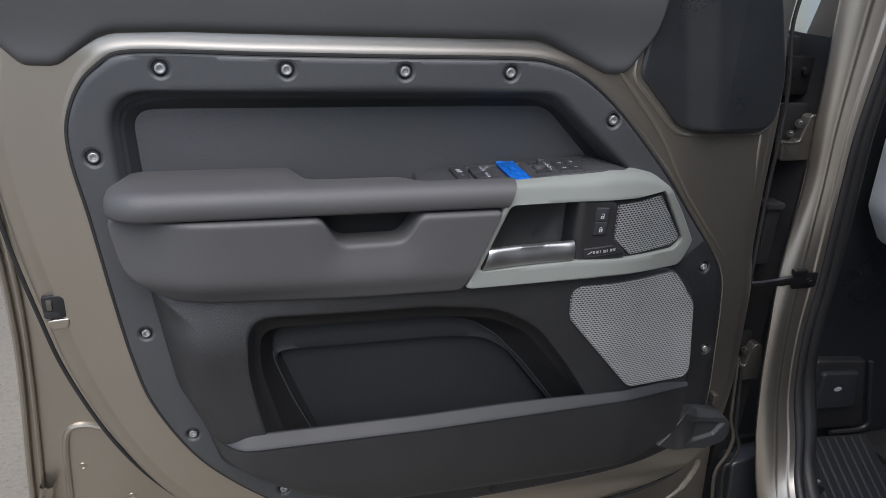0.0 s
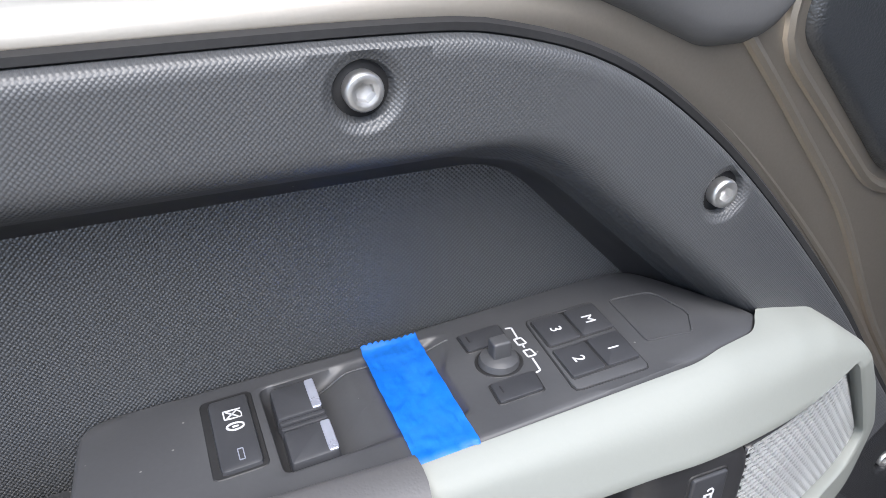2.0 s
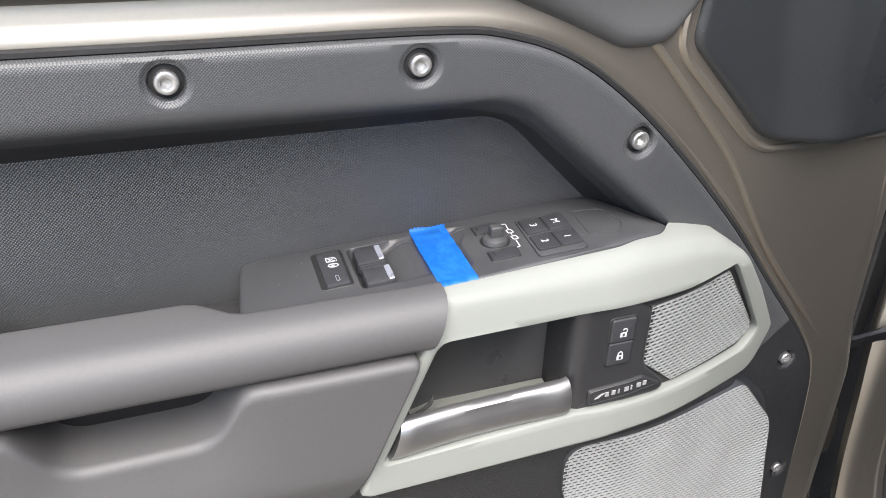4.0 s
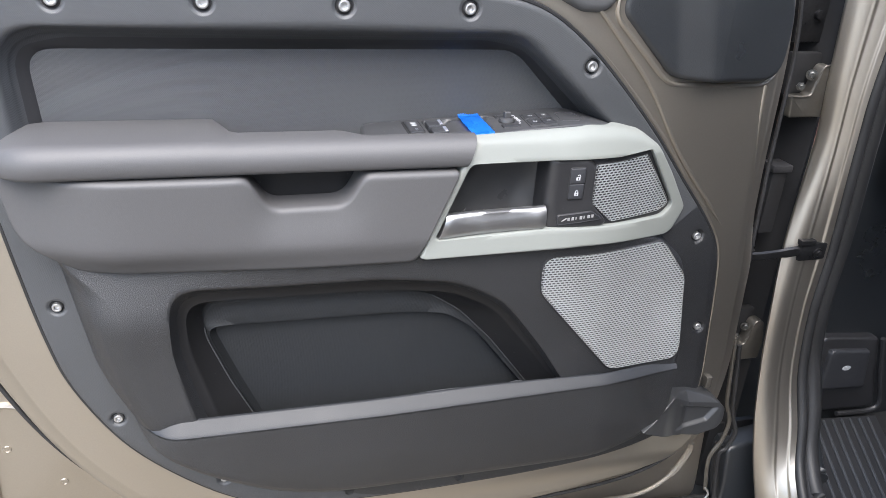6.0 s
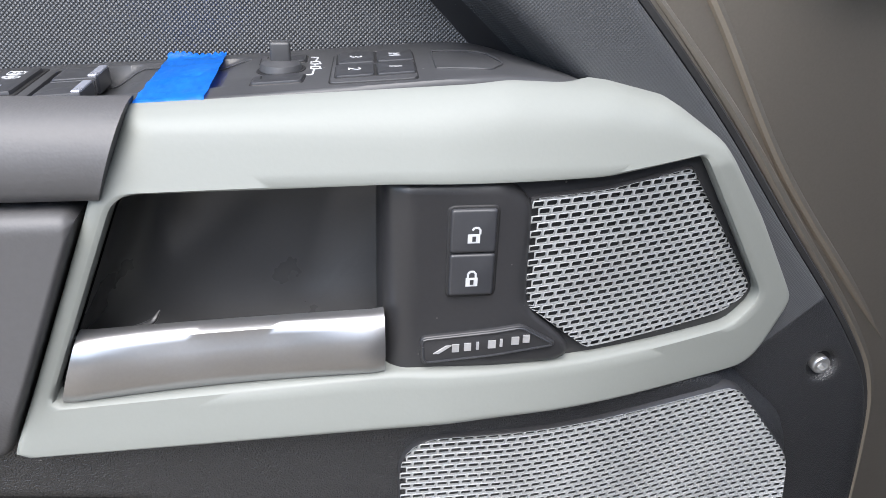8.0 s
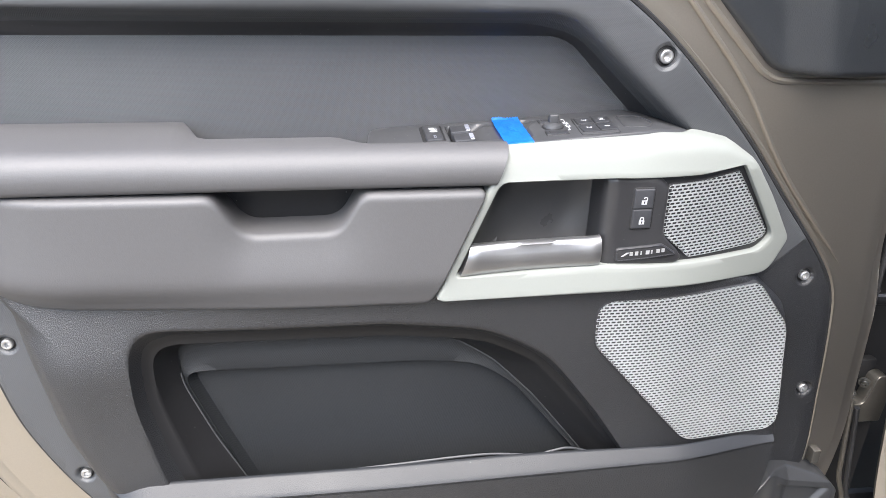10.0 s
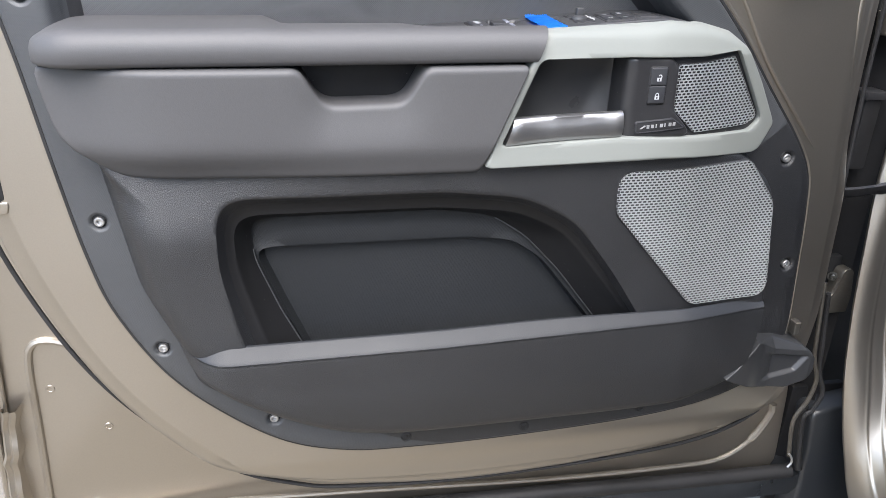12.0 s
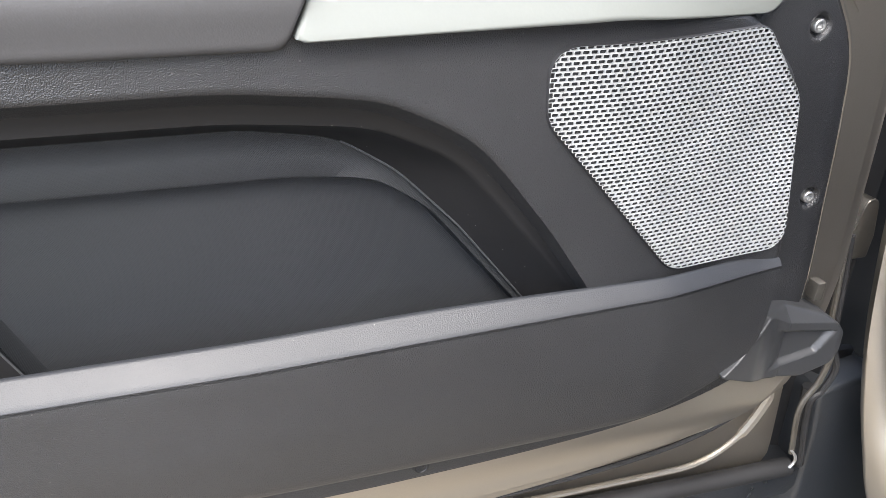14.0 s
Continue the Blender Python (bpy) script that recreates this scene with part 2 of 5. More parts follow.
def inset(points, d):
    """The outline moved inwards by d."""
    n = len(points)
    area = sum(points[i - 1][0] * points[i][1] - points[i][0] * points[i - 1][1] for i in range(n))
    sign = 1 if area > 0 else -1
    out = []
    for i in range(n):
        t = points[(i + 1) % n] - points[i - 1]
        t = t / max(t.length, 1e-9)
        out.append(points[i] + Vector((-t.y, t.x)) * d * sign)
    return out


def soften(points, rounds):
    """The outline evened out, so that its bends run into one another."""
    pts = resample(points, 400)
    for _ in range(rounds):
        pts = [(pts[i - 1] + pts[i] * 2 + pts[(i + 1) % 400]) / 4 for i in range(400)]
    return pts


def rings(bm, loops, close_first=False, close_last=False, closed=True):
    """Skins a row of loops with the same number of points."""
    made = [[bm.verts.new(p) for p in loop] for loop in loops]
    n = len(made[0])
    for a, b in zip(made, made[1:]):
        for i in range(n if closed else n - 1):
            j = (i + 1) % n
            bm.faces.new((a[i], a[j], b[j], b[i]))
    if close_first:
        bm.faces.new(made[0])
    if close_last:
        bm.faces.new(made[-1])
    return made


def plate(outline, front, thick, bevel=0.003, count=96, steps=3, bm=None):
    """A flat-fronted moulding that faces the camera side, with rounded front edges."""
    bm = bm or bmesh.new()
    pts = resample(outline, count)
    f = front if callable(front) else (lambda x, z: front)
    loops = [[(p[0], f(p[0], p[1]) + thick, p[1]) for p in pts]]
    for k in range(steps + 1):
        a = math.pi / 2 * k / steps
        q = inset(pts, bevel * (1 - math.cos(a)))
        loops.append([(p[0], f(p[0], p[1]) + bevel * (1 - math.sin(a)), p[1]) for p in q])
    rings(bm, loops, True, True)
    return bm


def dome(outline, centre, front, thick, bevel=0.01, count=160, steps=6, fill=7, bm=None):
    """A curved moulding: the front follows a function of x and z, its edge is rounded by the bevel."""
    bm = bm or bmesh.new()
    pts = radial(outline, centre, count)
    c = Vector(centre)
    loops = [[(p[0], front(p[0], p[1]) + thick, p[1]) for p in pts]]
    for k in range(steps + 1):
        a = math.pi / 2 * k / steps
        q = []
        for p in pts:
            d = c - p
            q.append(p + d / d.length * bevel * (1 - math.cos(a)))
        loops.append([(p[0], front(p[0], p[1]) + bevel * (1 - math.sin(a)), p[1]) for p in q])
    for k in range(1, fill):
        u = k / fill
        loops.append([(v.x, front(v.x, v.y), v.y) for v in (p.lerp(c, u) for p in q)])
    made = rings(bm, loops)
    mid = bm.verts.new((c.x, front(c.x, c.y), c.y))
    for i in range(count):
        bm.faces.new((made[-1][i], made[-1][(i + 1) % count], mid))
    return bm


def box(x0, x1, y0, y1, z0, z1, bevel=0.002, bm=None, segments=2):
    bm = bm or bmesh.new()
    made = bmesh.ops.create_cube(bm, size=1.0, matrix=Matrix.LocRotScale(((x0 + x1) / 2, (y0 + y1) / 2, (z0 + z1) / 2), None, (x1 - x0, y1 - y0, z1 - z0)))
    if bevel:
        es = list({e for v in made["verts"] for e in v.link_edges})
        bmesh.ops.bevel(bm, geom=es, offset=bevel, segments=segments, affect="EDGES", profile=0.6)
    return bm


def tube(path, radius, sides=8, bm=None, flat=1.0):
    """A round bar along a row of places; radius may be a list."""
    bm = bm or bmesh.new()
    path = [Vector(p) for p in path]
    loops = []
    for i, p in enumerate(path):
        t = (path[min(i + 1, len(path) - 1)] - path[max(i - 1, 0)]).normalized()
        up = Vector((0, 1, 0)) if abs(t.y) < 0.9 else Vector((1, 0, 0))
        a = t.cross(up).normalized()
        b = t.cross(a).normalized()
        r = radius[i] if isinstance(radius, (list, tuple)) else radius
        loops.append([p + (a * math.cos(2 * math.pi * k / sides) + b * math.sin(2 * math.pi * k / sides) * flat) * r for k in range(sides)])
    rings(bm, loops, True, True)
    return bm


def curve_through(points, count):
    """A smooth row of places through the control points (Catmull-Rom)."""
    p = [Vector(q) for q in points]
    p = [p[0] * 2 - p[1]] + p + [p[-1] * 2 - p[-2]]
    out = []
    n = len(p) - 3
    for k in range(count):
        s = n * k / (count - 1)
        i = min(int(s), n - 1)
        u = s - i
        a, b, c, d = p[i : i + 4]
        out.append(0.5 * (2 * b + (c - a) * u + (2 * a - 5 * b + 4 * c - d) * u * u + (3 * b - a - 3 * c + d) * u ** 3))
    return out


def closed_curve(points, count):
    """A smooth closed outline through the control points."""
    p = list(points)
    row = curve_through([(x, z, 0) for x, z in p[-2:] + p + p[:3]], 10 * (len(p) + 4) + 1)
    return resample([Vector((v.x, v.y)) for v in row[20:20 + 10 * len(p)]], count)


def smooth(e0, e1, x):
    u = min(max((x - e0) / (e1 - e0), 0), 1)
    return u * u * (3 - 2 * u)


def turned(profile, sides=20, bm=None, place=None):
    """A turned shape from (radius, height) pairs, its axis along -y."""
    bm = bm or bmesh.new()
    m = place or Matrix.Identity(4)
    loops = [[m @ Vector((r * math.cos(2 * math.pi * k / sides), -h, r * math.sin(2 * math.pi * k / sides))) for k in range(sides)] for r, h in profile]
    rings(bm, loops, True, True)
    return bm


# ---------- the open front door ----------
door = thing("vehicle_door", "open bronze-painted car front door with charcoal inner trim", "car door", 0, 0, LIFT)


def sag(x, z=0.0):
    """The slight bow of the whole door in plan."""
    return -0.016 + 0.105 * (x - 0.14) ** 2


FLANGE = closed_curve([(-0.306, 1.1045), (-0.15, 1.105), (0.0, 1.105), (0.156, 1.1045), (0.206, 1.099), (0.251, 1.082), (0.300, 1.047), (0.353, 0.997), (0.412, 0.934), (0.463, 0.872),
                       (0.517, 0.807), (0.546, 0.76), (0.557, 0.706), (0.566, 0.617), (0.573, 0.523), (0.560, 0.467), (0.505, 0.431), (0.391, 0.4095), (0.176, 0.4025), (0.021, 0.4015), (-0.059, 0.4055),
                       (-0.137, 0.427), (-0.212, 0.478), (-0.273, 0.540), (-0.320, 0.624), (-0.340, 0.695), (-0.356, 0.791), (-0.372, 0.904), (-0.384, 0.977), (-0.383, 1.023), (-0.366, 1.064), (-0.342, 1.089)], 300)
MID = (0.06, 0.76)

# painted inner shell, a ring of sheet metal round the trim
SHELL = closed_curve([(-0.462, 1.25), (-0.474, 1.118), (-0.487, 1.06), (-0.489, 0.99), (-0.478, 0.88), (-0.455, 0.76), (-0.431, 0.662), (-0.382, 0.542), (-0.317, 0.445), (-0.216, 0.348), (-0.126, 0.306),
                      (-0.053, 0.291), (0.141, 0.279), (0.425, 0.291), (0.561, 0.324), (0.625, 0.390), (0.650, 0.50), (0.648, 0.62), (0.636, 0.86), (0.632, 1.03), (0.612, 1.14), (0.585, 1.25), (0.30, 1.252), (0.0, 1.252), (-0.3, 1.252)], 300)


def shell_face(x, z):
    y = sag(x) + 0.012
    # the top band swells towards the window
    y += 0.17 * min(max(z - 1.104, 0.0), 0.035) * (1 - smooth(0.26, 0.36, x)) * smooth(-0.43, -0.35, x)
    # the sheet bends back in front of the hinges
    y += 0.30 * max(0.0, x - 0.572 - 0.10 * (0.99 - z)) * smooth(0.70, 0.80, z)
    # and its foot curves under
    y += 0.034 * smooth(0.385, 0.290, z)
    return y


bm = bmesh.new()
N = 420
so, si = radial(SHELL, MID, N), radial(FLANGE, MID, N)
loops = [[(p[0], 0.125, p[1]) for p in so]]
edge = [(0.0, 0.075), (0.001, 0.040), (0.004, 0.020), (0.010, 0.008), (0.020, 0.002), (0.030, 0.0)]
c = Vector(MID)
for d, back in edge:
    loops.append([((p + (c - p).normalized() * d)[0], shell_face(p[0], p[1]) + back, (p + (c - p).normalized() * d)[1]) for p in so])
inner = [p + (p - c).normalized() * 0.0045 for p in si]
outer = [p + (c - p).normalized() * 0.030 for p in so]
for k in range(1, 22):
    u = k / 22
    loops.append([(v.x, shell_face(v.x, v.y), v.y) for v in (a.lerp(b, u) for a, b in zip(outer, inner))])
loops.append([(p[0], shell_face(p[0], p[1]) - 0.002, p[1]) for p in inner])
inner2 = [p + (p - c).normalized() * 0.0025 for p in si]
loops.append([(p[0], shell_face(p[0], p[1]) - 0.001, p[1]) for p in inner2])
loops.append([(p[0], shell_face(p[0], p[1]) + 0.014, p[1]) for p in inner2])
rings(bm, loops)
part("inner_shell", bm, PAINT, door, "bronze metallic painted sheet steel", 60)

turn = lambda p: math.degrees(math.atan2(p[1] - c.y, p[0] - c.x))
edge_pts = sorted([p for p in si if -78 < turn(p) < 56], key=turn)
path = [(v.x, shell_face(v.x, v.y) - 0.0005, v.y) for v in (p + (p - c).normalized() * 0.009 for p in edge_pts)]
part("rolled_edge", tube(path, [0.0033 * min(1, k / 40, (len(path) - 1 - k) / 40) + 0.0002 for k in range(len(path))], 8), PAINT, door)
path = [(p[0], shell_face(p[0], p[1]) - 0.0002, p[1]) for p in curve_through([(0.312, 1.088, 0), (0.352, 1.045, 0), (0.400, 0.990, 0), (0.457, 0.905, 0), (0.523, 0.828, 0), (0.556, 0.790, 0)], 40)]
part("pressed_crease", tube([(x, y, z) for x, y, z in path], [0.003] * 30 + [0.003 - 0.0026 * k / 9 for k in range(10)], 8), PAINT, door)

# outer skin behind it
SKIN = fillet([(-0.545, 1.25, 0.01), (-0.520, 0.95, 0.3), (-0.510, 0.70, 0.3), (-0.540, 0.18, 0.03), (0.714, 0.140, 0.04), (0.702, 0.33, 0.06), (0.650, 0.45, 0.1), (0.632, 0.75, 0.3), (0.620, 1.25, 0.01)], 0.05, 6)
skin = part("outer_skin", plate(SKIN, 0.118, 0.045, 0.004, 200), PAINT, door, "bronze painted outer skin with folded edge")
bm = tube(curve_through([(-0.541, 0.113, 1.25), (-0.516, 0.113, 0.95), (-0.506, 0.113, 0.70), (-0.520, 0.113, 0.46), (-0.535, 0.113, 0.22)], 40), 0.0045, 8)
part("folded_edge", bm, PAINT, skin)
bm = tube(curve_through([(-0.520, 0.113, 1.25), (-0.503, 0.113, 0.95), (-0.493, 0.113, 0.72), (-0.505, 0.113, 0.46), (-0.522, 0.113, 0.22)], 40), 0.0035, 8)
part("folded_edge", bm, PAINT, skin)
bm = tube(curve_through([(-0.483, 0.117, 0.20), (-0.472, 0.117, 0.39), (-0.467, 0.117, 0.49), (-0.459, 0.117, 0.526), (-0.437, 0.117, 0.534), (-0.40, 0.117, 0.520)], 40), 0.005, 8)
part("pressed_rib", bm, PAINT, skin)
bm = bmesh.new()
loops = []
for k in range(45):
    z = 0.440 - 0.24 * k / 44
    step = smooth(0.436, 0.405, z) + smooth(0.372, 0.345, z)
    x = -0.508 - 0.008 * step + 0.006 * smooth(0.30, 0.22, z)
    y = 0.100 - 0.004 * math.cos((z - 0.44) * 88)
    loops.append([(x, 0.122, z), (x, y + 0.006, z), (x + 0.004, y + 0.001, z), (x + 0.009, y + 0.004, z), (x + 0.013, y, z), (x + 0.019, y + 0.002, z), (x + 0.022, 0.119, z)])
rings(bm, loops, closed=False)
part("edge_reinforcement", bm, PAINT, skin, "wavy pressed reinforcement on the folded edge")
for x, z in ((-0.447, 0.4580), (-0.383, 0.3875)):
    part("drain_dimple", turned([(0.0062, 0.0), (0.0055, 0.0012), (0.004, 0.0012), (0.0035, 0.0004)], 14, place=Matrix.Translation((x, 0.118, z))), PAINT, skin)
part("plug", turned([(0.0105, 0.0), (0.0100, 0.003), (0.006, 0.0052), (0.003, 0.0052), (0.0025, 0.004)], 18, place=Matrix.Translation((-0.420, 0.118, 0.2480))), STEEL, skin, "round steel plug")
# raised bead and rubber strip along the foot of the door
bm = tube(curve_through([(-0.53, 0.112, 0.232), (-0.30, 0.108, 0.240), (-0.068, 0.100, 0.234), (0.276, 0.098, 0.210), (0.497, 0.096, 0.205), (0.578, 0.094, 0.211), (0.629, 0.092, 0.246), (0.654, 0.090, 0.297), (0.655, 0.090, 0.319)], 80), [0.004] * 60 + [0.0065] * 20, 8)
part("pressed_bead", bm, PAINT, door)
# folds of painted sheet; hinge paint and black rubber stand in for their shade
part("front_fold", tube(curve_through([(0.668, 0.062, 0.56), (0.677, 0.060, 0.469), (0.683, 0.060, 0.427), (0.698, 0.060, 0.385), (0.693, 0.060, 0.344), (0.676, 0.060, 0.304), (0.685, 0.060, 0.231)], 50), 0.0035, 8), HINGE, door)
part("front_fold", tube(curve_through([(0.695, 0.080, 0.53), (0.709, 0.080, 0.438), (0.718, 0.080, 0.383), (0.735, 0.080, 0.340), (0.725, 0.080, 0.305), (0.712, 0.080, 0.285), (0.728, 0.080, 0.182)], 50), 0.004, 8), RUBBER, door)
part("edge_seal", tube(curve_through([(0.722, 0.098, 0.30), (0.728, 0.098, 0.238), (0.745, 0.098, 0.162)], 16), 0.008, 8), RUBBER, door)
part("corner_clip", tube(curve_through([(0.682, 0.058, 0.238), (0.690, 0.057, 0.226), (0.691, 0.057, 0.216), (0.686, 0.057, 0.208)], 20), 0.0020, 6), STEEL, door, "bright corner clip")
bm = tube(curve_through([(-0.54, 0.108, 0.208), (-0.176, 0.104, 0.195), (0.287, 0.102, 0.176), (0.513, 0.100, 0.166), (0.728, 0.098, 0.160)], 40), 0.013, 10)
part("bottom_seal", bm, RUBBER, door, "black rubber bottom seal")
strip = bmesh.new()
loops = []
for k in range(41):
    u = k / 40
    x = -0.54 + 1.312 * u
    zt = 0.196 - 0.048 * u
    e = 0.010 * smooth(0.985, 1.0, u)
    loops.append([(x, 0.160, zt - e), (x, 0.102 + e, zt - e), (x, 0.098 + e, zt - 0.006), (x, 0.098 + e, zt - 0.044 + e), (x, 0.104 + e, zt - 0.050 + e), (x, 0.160, zt - 0.050 + e)])
rings(strip, loops, True, True)
part("bottom_strip", strip, SAIL, door, "dark grey plastic bottom strip")
# thin black line round the edge of the shell, drawn for its shaded crease
path = [(p[0], 0.050, p[1]) for p in inset(resample(SHELL, 220), -0.002) if p[1] < 1.24]
k = max(range(len(path)), key=lambda i: (Vector(path[i]) - Vector(path[i - 1])).length)
path = path[k:] + path[:k]
part("door_seal", tube(path, 0.0030, 8), RUBBER, door, "thin black line drawn for the shaded crease round the shell")

# latch opening
bm = plate(fillet([(-0.447, 0.793, 0.004), (-0.424, 0.795, 0.006), (-0.419, 0.790, 0.006), (-0.419, 0.763, 0.005), (-0.446, 0.761, 0.004)], 0.006), lambda x, z: shell_face(x, z) - 0.0008, 0.02, 0.001, 60)
latch = part("latch", bm, VOID, door, "black latch opening")
part("latch_claw", box(-0.441, -0.434, 0.028, 0.034, 0.774, 0.789, 0.002), HINGE, latch, "steel latch claw")
part("latch_floor", box(-0.445, -0.421, 0.029, 0.034, 0.7625, 0.7720, 0.002), SMOOTH, latch)
part("latch_lip", dome(fillet([(-0.444, 0.7590), (-0.414, 0.763), (-0.418, 0.748), (-0.440, 0.745)], 0.005), (-0.428, 0.753), lambda x, z: shell_face(x, z) - 0.002, 0.010, 0.002, 40, 3, 3), PAINT, latch)


def strips(outline, face, thick, bevel, cols=220, rows=30):
    """A panel built of upright strips between the lower and the upper edge of its outline."""
    pts = [tuple(p)[:2] for p in outline]
    x0, x1 = min(p[0] for p in pts) + 1e-5, max(p[0] for p in pts) - 1e-5
    bm = bmesh.new()
    loops = []
    for i in range(cols + 1):
        u = i / cols
        x = x0 + (x1 - x0) * (u + 0.018 * math.sin(2 * math.pi * u) * -1)
        hits = []
        for (ax, az), (bx, bz) in zip(pts, pts[1:] + pts[:1]):
            if (ax - x) * (bx - x) < 0:
                hits.append(az + (bz - az) * (x - ax) / (bx - ax))
        lo, hi = min(hits), max(hits)
        mid = (lo + hi) / 2
        row = [(x, face(x, lo) + thick, lo)]
        side = min(x - x0, x1 - x)
        for k in range(rows + 1):
            z = mid - (hi - lo) / 2 * math.cos(math.pi * k / rows)
            e = min(z - lo, hi - z, side * 1.6 + 0.0004)
            drop = bevel - math.sqrt(max(bevel ** 2 - (bevel - min(e, bevel)) ** 2, 0.0))
            row.append((x, face(x, z) + drop, z))
        row.append((x, face(x, hi) + thick, hi))
        loops.append(row)
    rings(bm, loops, closed=False)
    return bm


# padded belt rail along the window
BELT = fillet([(-0.485, 1.25, 0.03), (-0.450, 1.110, 0.02), (-0.425, 1.085, 0.02), (-0.388, 1.085, 0.03), (-0.335, 1.125, 0.06), (-0.25, 1.129, 0.1), (0.19, 1.129, 0.08),
               (0.288, 1.084, 0.03), (0.320, 1.083, 0.025), (0.352, 1.128, 0.06), (0.365, 1.25, 0.03)], 0.03, 6)
part("belt_pad", strips(BELT, lambda x, z: sag(x) + 0.004 - 0.016 * smooth(1.10, 1.2, z), 0.06, 0.015, 320, 28), PAD, door, "dark grey padded belt rail", 60)
SAILS = fillet([(0.341, 1.085, 0.02), (0.423, 1.006, 0.045), (0.588, 1.000, 0.036), (0.589, 1.08, 0.12), (0.552, 1.18, 0.15), (0.520, 1.25, 0.02), (0.355, 1.25, 0.02)], 0.03, 6)
sp = resample(SAILS, 120)
sp = [p for p in inset(sp, -0.008) if p[1] < 1.24]
k0 = max(range(len(sp)), key=lambda i: (sp[i] - sp[i - 1]).length)
sp = sp[k0:] + sp[:k0]
part("cover_edge", tube([(p[0], shell_face(p[0], p[1]) + 0.0005, p[1]) for p in sp], 0.0036, 8), PAINT, door)


def cover_face(x, z):
    """Two upright facets with a slanting band between them."""
    u = (x + 0.2 * (z - 1.04) - 0.421) / 0.044
    band = min(max(u, 0.0), 1.0)
    band += 0.03 * math.exp(-((u / 0.08) ** 2)) - 0.03 * math.exp(-(((u - 1) / 0.08) ** 2))
    return -0.004 - 0.0155 * band + 0.23 * max(0, x - 0.478)


part("mirror_corner_cover", dome(SAILS, (0.475, 1.12), cover_face, 0.03, 0.008, 300, 6, 40), SAIL, door, "black satin plastic mirror corner cover", 50)
ridge = [(x, shell_face(x, z) + 0.0040, z) for x, z in ((0.5740, 1.000), (0.5770, 0.960), (0.5810, 0.930), (0.5860, 0.895), (0.5920, 0.860))]
part("pressed_ridge", tube(curve_through(ridge, 30), [0.0068 - 0.0028 * k / 29 for k in range(30)], 12), PAINT, door)

# trim flange with the upper recess
SCREWS = [(-0.276, 1.089), (-0.133, 1.090), (0.0105, 1.0897), (0.149, 1.089), (0.306, 1.0246), (-0.360, 0.982), (-0.3225, 0.7415), (-0.2747, 0.5766),
          (-0.152, 0.465), (0.5075, 0.784), (0.545, 0.630)]
card = part("trim_panel", bmesh.new(), CARD, door, "charcoal plastic trim panel with fine diamond grain")
RIM = fillet([(-0.336, 1.060, 0.050), (0.212, 1.060, 0.07), (0.375, 0.92, 0.06), (0.44, 0.80), (0.44, 0.52), (0.30, 0.48), (-0.08, 0.50), (-0.19, 0.58), (-0.25, 0.70), (-0.29, 0.83), (-0.328, 0.90)], 0.03, 8)
FLOOR = fillet([(-0.315, 1.034, 0.026), (0.224, 1.034, 0.05), (0.312, 0.945, 0.05), (0.36, 0.80), (0.36, 0.55), (0.28, 0.51), (-0.06, 0.53), (-0.15, 0.60), (-0.21, 0.70), (-0.25, 0.83), (-0.306, 0.90)], 0.03, 8)


def floor_y(z):
    """The recess floor, deeper below the armrest."""
    return 0.038 + 0.060 * smooth(0.87, 0.80, z)


HEART = (0.0, 0.93)
bm = bmesh.new()
N = 400
fo, rim, flo = radial(FLANGE, HEART, N), radial(RIM, HEART, N), radial(FLOOR, HEART, N)
h = Vector(HEART)
loops = [[(p[0], sag(p[0]) + 0.022, p[1]) for p in fo], [(p[0], sag(p[0]) + 0.004, p[1]) for p in fo]]
for d, back in ((0.001, 0.0015), (0.003, 0.0)):
    loops.append([(v.x, sag(v.x) + back, v.y) for v in (p + (h - p).normalized() * d for p in fo)])
last = [p + (h - p).normalized() * 0.003 for p in fo]
wide = [p + (p - h).normalized() * 0.014 for p in rim]
for k in range(1, 8):
    loops.append([(v.x, sag(v.x), v.y) for v in (a.lerp(b, k / 7) for a, b in zip(last, wide))])
for k in range(1, 6):
    a = math.pi / 2 * k / 6
    loops.append([(v.x, sag(v.x) + 0.014 * (1 - math.cos(a)), v.y) for v in (w.lerp(r, math.sin(a)) for w, r in zip(wide, rim))])
for k in range(1, 9):
    u = k / 8
    if k == 6:
        rings(bm, loops)
        loops = [loops[-1]]
    loops.append([(v.x, (floor_y(v.y) - 0.002) * u + (sag(v.x) + 0.0115) * (1 - u), v.y) for v in (r.lerp(q, 0.15 + 0.75 * u * u) for r, q in zip(rim, flo))])
# the reveal gets its own black: shade under the rim put into the colour
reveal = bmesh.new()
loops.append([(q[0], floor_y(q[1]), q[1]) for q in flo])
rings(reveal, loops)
loops = []
for k in range(0, 14):
    u = k / 14
    loops.append([(v.x, floor_y(v.y), v.y) for v in (q.lerp(h, u) for q in flo)])
back_bm = bmesh.new()
made = rings(back_bm, loops)
mid = back_bm.verts.new((h.x, floor_y(h.y), h.y))
for i in range(N):
    back_bm.faces.new((made[-1][i], made[-1][(i + 1) % N], mid))
part("recess_panel", back_bm, PANEL, card, "charcoal recess panel with raised diamond grain", 50)
bm.faces.ensure_lookup_table()
